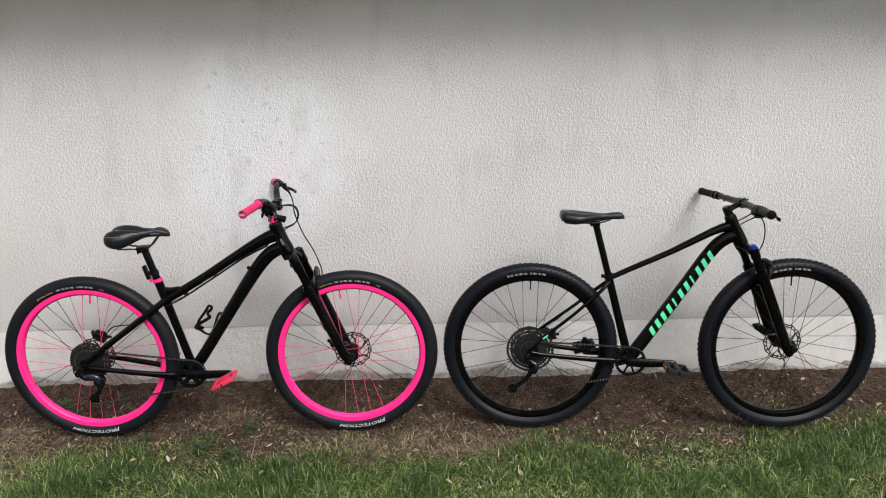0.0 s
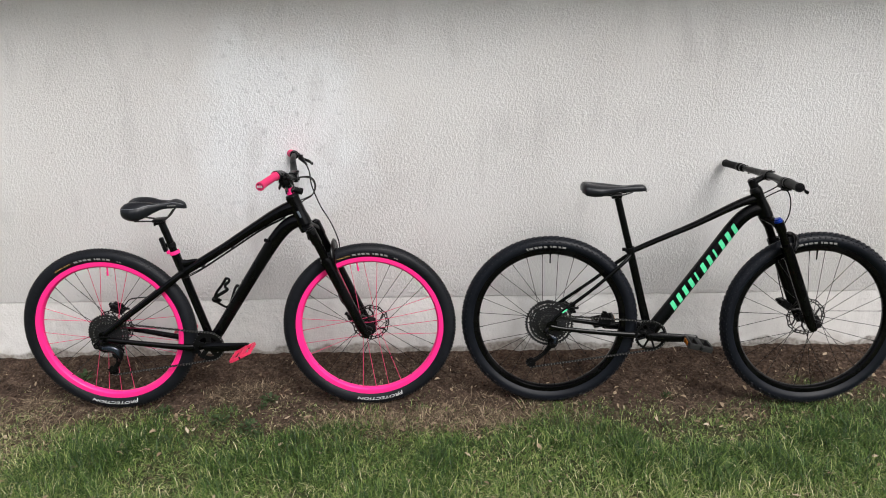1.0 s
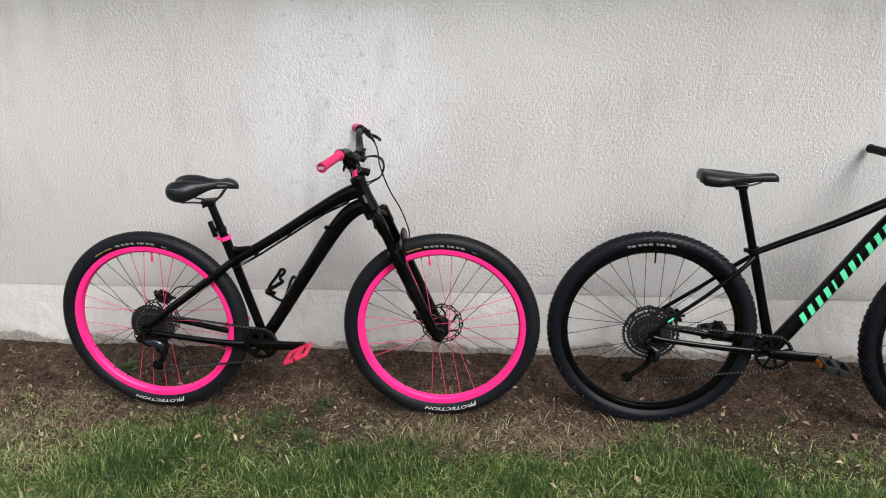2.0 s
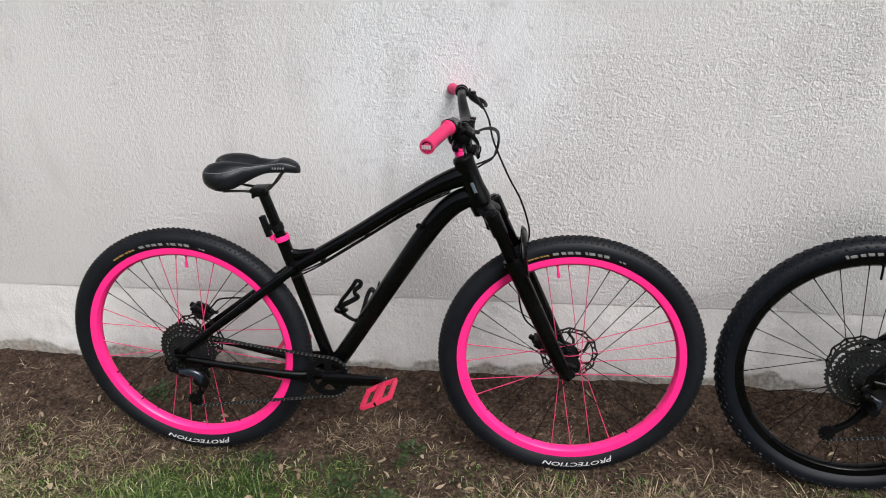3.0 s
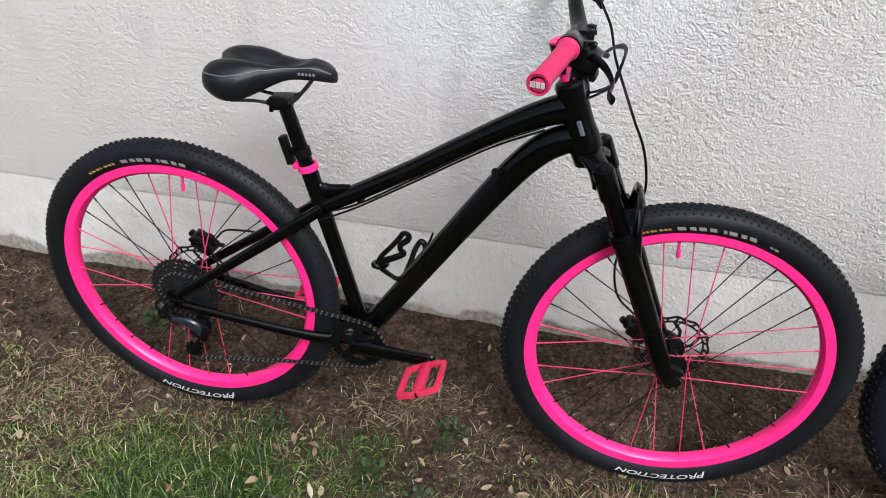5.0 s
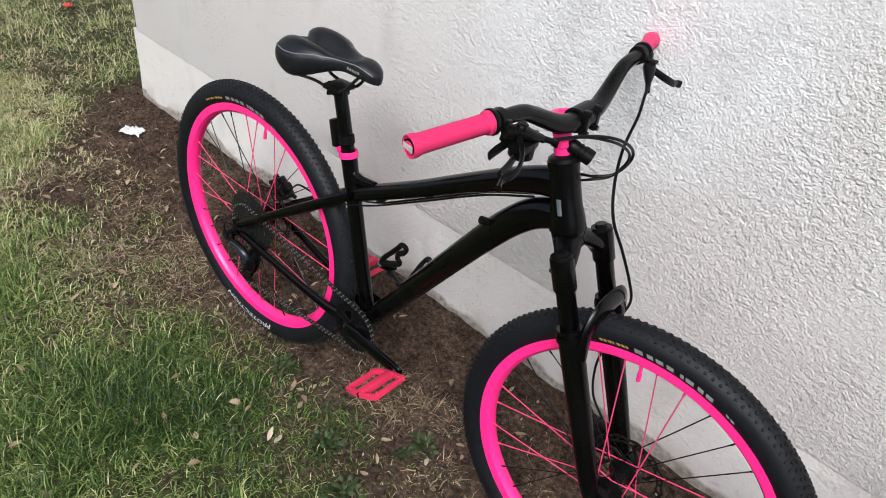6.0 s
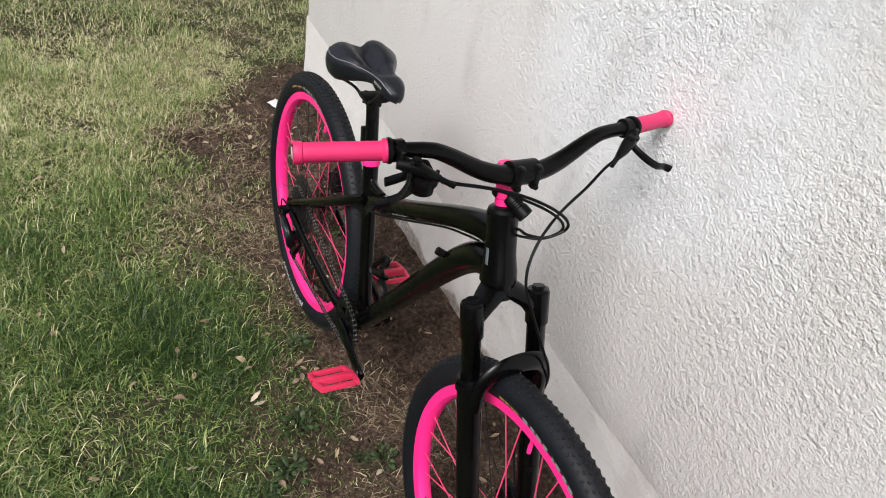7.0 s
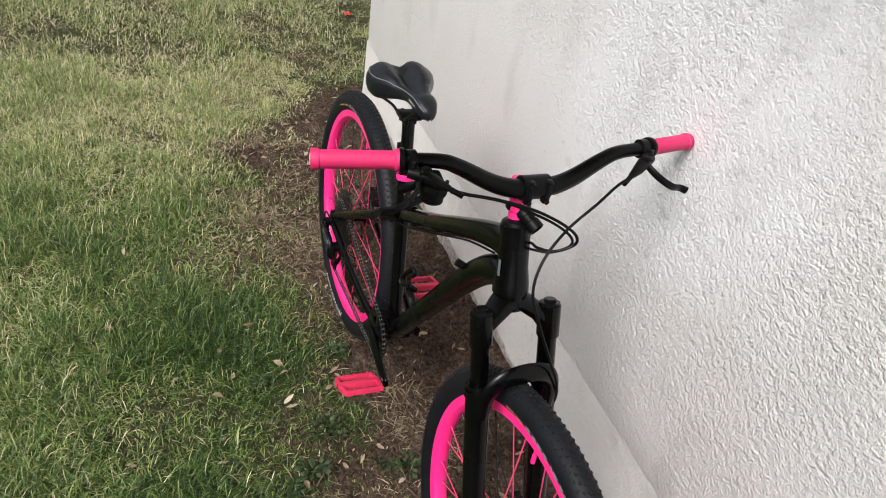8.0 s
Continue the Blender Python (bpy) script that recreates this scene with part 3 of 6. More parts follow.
def chain(parent, links, label=""):
    """Rows of links along a line of points."""
    g, pins = Geo(), Geo()
    pts = [Vector(p) for p in links]
    pitch, out = 0.0127, []
    acc, want = 0.0, 0.0
    for a, b in zip(pts, pts[1:]):
        d = (b - a).length
        while want <= acc + d:
            out.append(a + (b - a) * ((want - acc) / d))
            want += pitch
        acc += d
    for i, (a, b) in enumerate(zip(out, out[1:])):
        d = (b - a).normalized()
        off = 0.0026 if i % 2 else 0.0036
        for s in (-1, 1):
            o = [(-0.0082, 0), (-0.0064, 0.0034), (-0.0028, 0.0031), (0, 0.0019), (0.0028, 0.0031), (0.0064, 0.0034), (0.0082, 0), (0.0064, -0.0034), (0.0028, -0.0031), (0, -0.0019), (-0.0028, -0.0031), (-0.0064, -0.0034)]
            rot = d.to_track_quat("X", "Z").to_matrix().to_4x4()
            g.plate(o, s * off - 0.0005, s * off + 0.0005, Matrix.Translation((a + b) / 2) @ rot)
        pins.rod(a + Vector((0, -0.0049, 0)), a + Vector((0, 0.0049, 0)), 0.0021, 8)
    ob = part("chain", g, DARK_STEEL, parent, label)
    # pin colour far lighter than the plates, standing in for glints along the chain
    tagged(part("chain_pin", pins, CHAIN, ob, "chain pins coloured light for glints"), kind="stuff")
    return ob


def saddle(bike, x0, x1, z_rear, z_nose, wide, deep, bulky):
    """rear end x0, nose x1; z of the top; a padded shell with a channel, rails and clamp."""
    L = x1 - x0
    ns, nc = 34, 40
    verts, faces = [], []
    def shape(s):
        w = wide
        if s < 0.42:
            w = wide * (0.80 + 0.20 * math.sin(math.pi * min(s / 0.34, 1) * 0.5 + 0)) if s < 0.34 else wide
        t = min(max((s - 0.22) / 0.52, 0), 1)
        w = w * (1 - t * t * (3 - 2 * t)) + (0.026 if bulky else 0.021) * (t * t * (3 - 2 * t))
        top = z_rear + (z_nose - z_rear) * s + (0.001 * math.sin(math.pi * s) if bulky else -0.006 * math.sin(math.pi * s))
        e = min(max((s - (0.24 if bulky else 0.16)) / 0.46, 0), 1)
        d = deep * (1 - (0.50 if bulky else 0.45) * e * e * (3 - 2 * e))
        if bulky and s < 0.24:
            e = math.sqrt(1 - (1 - s / 0.24) ** 2)
            w = wide * (0.50 + 0.50 * e)
            top -= 0.026 * (1 - e) ** 1.5
            d *= 0.30 + 0.70 * e
        elif s < 0.06:
            w *= math.sqrt(1 - (1 - s / 0.06) ** 2) * 0.35 + 0.65
            d *= 0.6 + 0.4 * s / 0.06
            top -= 0.012 * (1 - s / 0.06) ** 2
        if bulky and s > 0.80:
            e = (s - 0.80) / 0.20
            w *= math.sqrt(max(1 - e ** 2.6, 0.02))
            top -= 0.022 * e ** 2.2
            d *= 1 - 0.45 * e ** 2
        elif s > 0.93:
            e = (s - 0.93) / 0.07
            w *= math.sqrt(max(1 - e * e, 0.03))
            top -= 0.016 * e * e
            d *= 1 - 0.35 * e
        return w, top, d
    for i in range(ns):
        s = i / (ns - 1)
        w, top, d = shape(s)
        for k in range(nc):
            a = 2 * math.pi * k / nc
            c, sn = math.cos(a), math.sin(a)
            y = w * math.copysign(abs(c) ** 0.8, c)
            if sn >= 0:
                z = top - d * 0.45 + d * 0.45 * abs(sn) ** 0.75
                u = abs(y) / 0.020
                if 0.06 < s < 0.80:
                    z -= (0.025 if bulky else 0.009) * math.exp(-u * u) * math.sin(math.pi * (s - 0.06) / 0.74) ** 0.8
                if bulky and s < 0.5:
                    z += 0.009 * math.exp(-((abs(y) - 0.042) / 0.022) ** 2) * math.sin(math.pi * (s + 0.05) / 0.6) if s < 0.5 else 0
            else:
                z = top - d * 0.45 - d * 0.55 * abs(sn) ** 0.9
                if abs(c) < 0.75:
                    z += 0.3 * d
            verts.append((x0 + L * s + (0.034 * math.exp(-(y / 0.020) ** 2) * max(1 - s / 0.30, 0) if bulky else 0), y, z))
    for i in range(ns - 1):
        for k in range(nc):
            q = (k + 1) % nc
            faces.append((i * nc + k, i * nc + q, (i + 1) * nc + q, (i + 1) * nc + k))
    faces += [tuple(range(nc)), tuple((ns - 1) * nc + k for k in range(nc))]
    ob = part("saddle", Geo().add(verts, faces), LEATHER, bike, "padded black saddle with grey piping" if bulky else "slim black racing saddle", angle=60)
    for side in (-1, 1):
        line = []
        for i in range(1, ns - 1):
            s = i / (ns - 1)
            w, top, d = shape(s)
            k = (3 if bulky else 1) if side > 0 else (nc // 2 - (3 if bulky else 1))
            v = Vector(verts[i * nc + k])
            line.append(v + Vector((0, side * 0.0004, 0.0006)))
        if bulky:
            part("piping", Geo().sweep(line, 0.0011, 6), STITCH, ob, "thin grey piping seam")
        zr = z_rear - deep
        g = Geo().sweep(curve([(x0 + 0.05, side * 0.045, zr + 0.012), (x0 + 0.09, side * 0.024, zr + 0.006), (x0 + 0.160, side * 0.022, zr + 0.006), (x0 + 0.205, side * 0.014, z_nose - deep * 0.46)], 6), 0.0035, 8)
        part("rail", g, STEEL if bulky else BLACK_ALLOY, ob, "dark steel saddle rail")
    if bulky:
        g = Geo()
        for i in range(5):
            g.box((x0 + L * (0.74 + 0.028 * i), -shape(0.76 + 0.028 * i)[0] - 0.0005, z_rear + (z_nose - z_rear) * 0.7 - 0.019), (0.0040, 0.0012, 0.005), Matrix.Rotation(radians(8), 4, "Z"))
        tagged(part("printed_word", g, GREY_PRINT, ob, "small grey print"), kind="stuff")
    return ob


def grip(bike, inner, outer, mat, T, big):
    """A rubber grip on the bar from inner to outer."""
    a, b = Vector(inner), Vector(outer)
    L = (b - a).length
    r = 0.0142 if big else 0.0148
    prof = [(0.012, 0), (r + 0.0030, 0), (r + 0.0030, 0.005), (r, 0.007)]
    for i in range(14):
        y = 0.012 + (L - 0.028) * i / 13
        prof += [(r + (0.0002 if big else 0.0006), y - 0.003), (r - (0.0002 if big else 0.0004), y + 0.003)]
    prof += [(r + 0.0015, L - 0.012), (r + 0.0024, L - 0.006), (r + 0.0016, L - 0.0005), (r + 0.0005, L), (r - 0.001, L - 0.002), (r - 0.003, L - 0.002), (r - 0.004, L), (0.003, L + 0.0008)]
    m = T @ Matrix.Translation(a) @ (b - a).to_track_quat("Y", "Z").to_matrix().to_4x4()
    ob = part("grip", Geo().lathe(prof, 28, m), mat, bike, "pink rubber grip with end flange" if big else "black foam grip", angle=50)
    return ob, m, L


def lever(bike, at, side, T, reach=0.0):
    """Brake lever with its clamp and reservoir, at a place on the bar; side -1 is the near end."""
    p = Vector(at)
    g = Geo()
    g.lathe([(0.0115, -0.007), (0.0165, -0.007), (0.0165, 0.007), (0.0115, 0.007)], 20, Matrix.Translation(p), loop=True)
    g.box(p + Vector((0.018, 0, -0.004)), (0.014, 0.013, 0.012), bevel=0.003)
    body = [p + Vector((0.020, 0.010 * side, -0.008)), p + Vector((0.031, -0.014 * side, -0.010)), p + Vector((0.040, -0.030 * side, -0.016)), p + Vector((0.049, -0.048 * side, -0.022))]
    g.sweep(curve(body, 5), spread([0.008, 0.0115, 0.0095, 0.0055], 5), 12)
    ob = part("brake_lever", Geo().add([T @ v for v in g.v], g.f), BLACK_ALLOY, bike, "black hydraulic brake lever")
    blade = curve([p + Vector((0.028, -0.010 * side, -0.010)), p + Vector((0.048 + reach * 0.5, 0.008 * side, -0.018 - reach * 0.6)), p + Vector((0.056 + reach * 0.85, 0.035 * side, -0.024 - reach * 1.3)), p + Vector((0.050 + reach, 0.060 * side, -0.028 - reach * 1.6)), p + Vector((0.055 + reach, 0.074 * side, -0.032 - reach * 1.6))], 6)
    g = Geo().sweep(blade, spread([(0.004, 0.006), (0.0035, 0.0065), (0.003, 0.0065), (0.003, 0.0065), (0.004, 0.007)], 6), 10, up=(0, 0, 1))
    part("blade", Geo().add([T @ v for v in g.v], g.f), BLACK_ALLOY, ob)
    g = Geo().rod(body[-1], body[-1] + Vector((0.011, -0.020 * side, -0.008)), 0.0046, 10)
    part("hose_nut", Geo().add([T @ v for v in g.v], g.f), BLACK_PLASTIC, ob)
    c = p + Vector((0.031, -0.014 * side, -0.010))
    g = Geo().rod(c, c + Vector((0.002, 0, 0.0135)), 0.0085, 16, 0.0080).rod(c + Vector((0.002, 0, 0.0135)), c + Vector((0.0022, 0, 0.0150)), 0.0050, 12)
    part("reservoir_cap", Geo().add([T @ v for v in g.v], g.f), BLACK_PLASTIC, ob)
    for q, up in ((p + Vector((0.022, 0.004 * side, 0.002)), (0, 0, 0.008)), (p + Vector((0.036, -0.004 * side, -0.002)), (0.001, 0, 0.005))):
        g = Geo().rod(q, q + Vector(up), 0.0032, 8)
        part("bolt", Geo().add([T @ v for v in g.v], g.f), STEEL, ob, "small steel bolt head")
    return ob


def hose(bike, pts, r=0.0026, label="thin black brake hose"):
    return part("hose", Geo().sweep(curve(pts, 8), r, 8), BLACK_PLASTIC, bike, label)


def crankset(bike, bb, ring_teeth, pink):
    """Chainring, both arms level, pedals."""
    B = Vector(bb)
    g = Geo()
    r = ring_teeth * 0.0127 / (2 * math.pi)
    k = 2 * ring_teeth
    m = Matrix.Translation(B)
    g.lathe([(0.012, -0.056), (0.021, -0.055), (0.021, -0.03), (0.012, -0.03)], 24, m)
    ob = part("crankset", g, BLACK_ALLOY, bike, "black chainring and cranks")
    part("chainring", Geo().ring(circle(r - 0.0028, k, 0.0056), circle(r - (0.019 if pink else 0.011), k), -0.050, -0.046, m), BLACK_ALLOY, ob)
    n_arm = 5 if pink else 8
    for i in range(n_arm):
        a = 2 * math.pi * i / n_arm + 0.3
        part("spider_arm", Geo().box(B + Vector(((r * 0.55) * math.cos(a), -0.049, (r * 0.55) * math.sin(a))), (r * 0.85, 0.004, 0.021 if pink else 0.009), Matrix.Rotation(-a, 4, "Y"), 0.0015), BLACK_ALLOY, ob)
    lift = 0.075 if pink else 0.0
    for side, fwd in ((-1, 1), (1, -1)):
        arm_at = lambda x, y: B + Vector((x * fwd, side * y, x * fwd * lift))
        pts = curve([arm_at(-0.012, 0.060), arm_at(0.03, 0.064), arm_at(0.10, 0.072), arm_at(0.170, 0.078), arm_at(0.184, 0.078)], 5)
        a = Geo().sweep(pts, spread([(0.009, 0.015), (0.010, 0.0205), (0.009, 0.018), (0.008, 0.0155), (0.005, 0.010)], 5), 14, up=(0, 0, 1))
        a.rod(B + Vector((0, side * 0.02, 0)), B + Vector((0, side * 0.069, 0)), 0.0125, 16)
        arm = part("crank_arm", a, GLOSS_BLACK if pink else SATIN_BLACK, ob)
        e = arm_at(0.170, 0.078)
        part("axle_bolt", Geo().rod(e + Vector((0, -side * 0.008, 0)), e + Vector((0, side * 0.009, 0)), 0.0075, 12), BRIGHT_STEEL, arm, "bright pedal axle end")
        tilt = (26 if side < 0 else 12) if pink else (-14 if side < 0 else 12)
        R = Matrix.Translation(e + Vector((0, side * 0.064, 0))) @ Matrix.Rotation(radians(-tilt), 4, "Y")
        p = Geo()
        if pink:
            p.box((0, 0, 0), (0.021, 0.100, 0.018), bevel=0.005)
            for sx in (-1, 1):
                p.box((sx * 0.047, -0.004 * sx, 0), (0.010, 0.086, 0.013), bevel=0.003)
                for sy in (-1, 1):
                    p.box((sx * 0.026, sy * 0.0470, 0), (0.050, 0.011, 0.013), Matrix.Rotation(radians(-sx * sy * 8), 4, "Z"), 0.003)
                for j in range(3):
                    for sz in (-1, 1):
                        p.rod((sx * 0.046, -0.036 + 0.036 * j, sz * 0.005), (sx * 0.046, -0.036 + 0.036 * j, sz * 0.0105), 0.002, 6)
        else:
            p.box((0, 0, 0), (0.024, 0.082, 0.024), bevel=0.006)
            for sx in (-1, 1):
                p.box((sx * 0.043, 0, 0), (0.011, 0.086, 0.026), bevel=0.003)
                for sy in (-1, 1):
                    p.box((sx * 0.024, sy * 0.041, 0), (0.044, 0.010, 0.024), bevel=0.003)
        p = Geo().add([R @ (v * (0.94 if pink else 1.0)) for v in p.v], p.f)
        ped = part("pedal", p, PINK_PEDAL if pink else GREY_PLASTIC, ob, "red-pink flat platform pedal" if pink else "black cage pedal")
        if not pink:
            for sx in (-1, 1):
                q = Geo().box((sx * 0.0495, 0, 0), (0.004, 0.048, 0.015), bevel=0.001)
                part("reflector", Geo().add([R @ v for v in q.v], q.f), AMBER, ped, "amber pedal reflector")
        part("axle", Geo().rod(e, e + Vector((0, side * 0.116, 0)), 0.0055, 12), BLACK_ALLOY, ped)
    return ob


def derailleur(bike, hub, low, pink):
    """Body under the dropout, cage and two guide wheels. low: the lower guide wheel."""
    H, P = Vector(hub), Vector(low)
    if pink:
        up = Vector((0.044, -0.050, 0.296))
        arc = [(-0.030, -0.076, 0.336), (-0.006, -0.082, 0.322), (0.026, -0.084, 0.322), (0.052, -0.083, 0.310), (0.060, -0.078, 0.286), (0.050, -0.070, 0.262)]
    else:
        up = H + Vector((0.012, -0.050, -0.080))
        arc = [tuple(H + Vector(p)) for p in ((-0.010, -0.066, -0.034), (0.006, -0.072, -0.046), (0.022, -0.074, -0.058), (0.024, -0.070, -0.076), (0.014, -0.066, -0.090))]
    k = 1.0 if pink else 0.72
    g = Geo()
    g.sweep(curve([H + Vector((-0.004, -0.060, -0.008)), H + Vector((-0.018, -0.066, -0.022)), Vector(arc[0]) + Vector((0, 0.006, 0))], 4), 0.008, 10)
    wide = [(0.010, 0.011), (0.009, 0.015), (0.010, 0.017), (0.011, 0.017), (0.011, 0.014), (0.008, 0.009)]
    g.sweep(curve(arc, 5), spread([(a * k, b * k) for a, b in wide[:len(arc)]], 5), 14, up=(0.25, 0, 1))
    g.rod(up + Vector((0, -0.036, 0)), up + Vector((0, -0.004, 0)), 0.0155 * k, 18)
    g.rod(Vector(arc[0]) + Vector((0, -0.012, 0)), Vector(arc[0]) + Vector((0, 0.014, 0)), 0.0135 * k, 16)
    ob = part("rear_derailleur", g, BLACK_ALLOY, bike, "black rear derailleur hanging below the dropout")
    for p in (arc[0], tuple(Vector(arc[0]) + Vector((0.020, 0.004, 0.010)))):
        part("pivot_bolt", Geo().rod(Vector(p) + Vector((0, -0.013, 0)), Vector(p) + Vector((0, -0.0155, 0)), 0.0055, 12), STEEL, ob)
    top = [Vector(p) + Vector((0.0, -0.008 * k, 0.004)) for p in arc[1:-1]]
    part("cover", Geo().sweep(curve(top, 5), spread([(0.004 * k, 0.006 * k), (0.005 * k, 0.012 * k), (0.005 * k, 0.012 * k), (0.004 * k, 0.007 * k)][:len(top)], 5), 12, up=(0.25, 0, 1)), SMOKE, ob, "blue-grey lacquered cover plate")
    d = (P - up)
    n = Vector((-d.z, 0, d.x)).normalized() * 0.010
    for s in (-0.008, 0.008):
        line = curve([up + Vector((0, s, 0)) - d * 0.14, up + Vector((0, s, 0)) + d * 0.2 + n * 0.6, up + d * 0.55 + Vector((0, s, 0)) + n, P + Vector((0, s, 0)), P + Vector((0, s, 0)) + d * 0.13], 4)
        part("cage_plate", Geo().sweep(line, spread([(0.0014, 0.010 * k), (0.0014, 0.013 * k), (0.0014, 0.008 * k), (0.0014, 0.011 * k), (0.0014, 0.006 * k)], 4), 10, up=(-d.z, 0, d.x)), BLACK_ALLOY, ob)
    for c, t in ((up, 12), (P, 12)):
        g = Geo().ring(circle(0.019, 2 * t, 0.005), circle(0.006, 2 * t), -0.002, 0.002, Matrix.Translation(c)).rod(c + Vector((0, -0.011, 0)), c + Vector((0, 0.009, 0)), 0.0045, 10)
        part("guide_wheel", g, BLACK_PLASTIC, ob)
    return up


def caliper(parent, p, m=None):
    """Two-part brake body over the disc, with its bolts, banjo and cooling pad."""
    P = Vector(p)
    r = Matrix.Rotation(radians(35), 4, "Y")
    g = Geo().box(P + Vector((0, 0.012, 0)), (0.058, 0.020, 0.034), r, 0.007).box(P + Vector((0, -0.011, 0)), (0.050, 0.014, 0.030), r, 0.006)
    g.rod(P + Vector((0.002, -0.019, 0.001)), P + Vector((0.002, 0.026, 0.001)), 0.0135, 18)
    for t in (-0.026, 0.026):
        q = P + r @ Vector((t, 0, 0.004))
        g.rod(q + Vector((0, -0.021, 0)), q + Vector((0, 0.024, 0)), 0.0065, 12)
    g.box(P + r @ Vector((0.006, 0.003, 0.021)), (0.026, 0.010, 0.014), r, 0.002)
    g.rod(P + r @ Vector((0.024, 0.012, 0.010)), P + r @ Vector((0.040, 0.012, 0.020)), 0.0055, 10)
    g.box(P + r @ Vector((-0.034, 0.010, -0.004)), (0.020, 0.014, 0.014), r, 0.004)
    return part("brake_caliper", Geo().add([m @ v for v in g.v], g.f) if m else g, BLACK_ALLOY, parent, "black disc brake caliper")


def settle(bike, drop, hubs):
    """Lets the frame and what it carries hang a little lower between its wheels; the hubs stay."""
    for ob in bike.children_recursive:
        if ob.type != "MESH" or "wheel" in (ob.name.split(".")[0], ob.parent.name.split(".")[0]):
            continue
        for v in ob.data.vertices:
            near = min(math.hypot(v.co.x - h[0], v.co.z - h[2]) for h in hubs)
            v.co.z -= drop * min(near / 0.36, 1)


def pink_bike():
    bike = tagged(new("bicycle"), "black mountain bike with neon pink rims leaning on the wall", "bicycle", "parked bicycles")
    RH, FH, BB = (0, 0, 0.369), (1.113, 0, 0.369), Vector((0.428, 0, 0.317))
    h_top, h_bot = Vector((0.824, 0, 0.953)), Vector((0.866, 0, 0.838))
    axis = (h_top - h_bot).normalized()
    S = turned(h_bot, axis, 2.2)
    B = turned(h_bot, axis, 3.0) @ Matrix.Translation((0, 0.004, 0)) @ turned((0.832, 0, 1.034), (1, 0, 0), 0.9)
    bt = lambda g: Geo().add([B @ v for v in g.v], g.f)
    st = lambda g: Geo().add([S @ v for v in g.v], g.f)
    wheel(bike, Matrix.Translation(RH), "pink", True)
    wheel(bike, S @ Matrix.Translation(FH), "pink", False)
    # frame
    g = Geo().sweep([h_top - axis * 0.0, h_top - axis * 0.02, h_top - axis * 0.075, h_bot + axis * 0.02, h_bot], [0.0280, 0.0262, 0.0275, 0.0315, 0.0325], 28)
    fr = part("bike_frame", g, GLOSS_BLACK, bike, "gloss black aluminium frame with smooth welds")
    part("bottom_bracket", Geo().rod(BB + Vector((0, -0.038, 0)), BB + Vector((0, 0.038, 0)), 0.022, 24), GLOSS_BLACK, fr)
    tt = [(0.348, 0, 0.638), (0.408, 0, 0.673), (0.527, 0, 0.743), (0.639, 0, 0.814), (0.740, 0, 0.873), (0.800, 0, 0.901), (0.846, 0, 0.914)]
    part("top_tube", Geo().sweep(curve(tt, 6), spread([(0.018, 0.017), (0.020, 0.018), (0.021, 0.018), (0.022, 0.019), (0.023, 0.023), (0.024, 0.027), (0.024, 0.030)], 6), 20, up=(0, 0, 1)), GLOSS_BLACK, fr)
    dt = [(0.430, 0, 0.320), (0.50, 0, 0.421), (0.634, 0, 0.621), (0.722, 0, 0.748), (0.776, 0, 0.813), (0.820, 0, 0.845), (0.866, 0, 0.860)]
    part("down_tube", Geo().sweep(curve(dt, 6), spread([(0.026, 0.024), (0.025, 0.024), (0.025, 0.026), (0.025, 0.028), (0.025, 0.029), (0.026, 0.029), (0.026, 0.026)], 6), 22, up=(0, 0, 1)), GLOSS_BLACK, fr)
    s_top = Vector((0.317, 0, 0.727))
    part("seat_tube", Geo().sweep([BB, BB + (s_top - BB) * 0.5, BB + (s_top - BB) * 0.93, s_top], [0.0175, 0.0170, 0.0180, 0.0185], 20), GLOSS_BLACK, fr)
    part("gusset", Geo().sweep(curve([(0.328, 0, 0.702), (0.350, 0, 0.676), (0.405, 0, 0.690)], 5), spread([(0.009, 0.005), (0.011, 0.018), (0.008, 0.006)], 5), 12, up=(0, 0, 1)), GLOSS_BLACK, fr)
    for s in (-1, 1):
        ss = [(0.350, s * 0.018, 0.642), (0.30, s * 0.034, 0.606), (0.20, s * 0.048, 0.530), (0.09, s * 0.060, 0.447), (0.0, s * 0.066, 0.379)]
        part("seat_stay", Geo().sweep(curve(ss, 5), spread([(0.010, 0.013), (0.010, 0.0135), (0.010, 0.0125), (0.009, 0.011), (0.007, 0.010)], 5), 16, up=(0, 0, 1)), GLOSS_BLACK, fr)
        cs = [(0.402, s * 0.024, 0.311), (0.345, s * 0.040, 0.310), (0.26, s * 0.050, 0.320), (0.13, s * 0.060, 0.338), (0.012, s * 0.066, 0.354)]
        part("chain_stay", Geo().sweep(curve(cs, 5), spread([(0.010, 0.018), (0.010, 0.015), (0.0095, 0.0125), (0.009, 0.0115), (0.008, 0.010)], 5), 16, up=(0, 0, 1)), GLOSS_BLACK, fr)
        part("dropout", Geo().plate([(-0.022, 0.365), (-0.012, 0.350), (0.012, 0.343), (0.022, 0.358), (0.012, 0.378), (-0.005, 0.392), (-0.022, 0.385)], s * 0.066 - 0.004, s * 0.066 + 0.004), GLOSS_BLACK, fr)
    part("stay_bridge", Geo().rod((0.275, -0.04, 0.592), (0.275, 0.04, 0.592), 0.008), GLOSS_BLACK, fr)
    part("head_badge", Geo().sweep([(0.848, -0.0275, 0.897), (0.859, -0.0290, 0.871)], (0.0012, 0.0045), 8, up=(1, 0, 0.4)), BADGE, fr, "small blue-grey head badge")
    part("cable_stop", Geo().rod((0.716, -0.008, 0.768), (0.706, -0.028, 0.778), 0.008), BLACK_PLASTIC, fr)
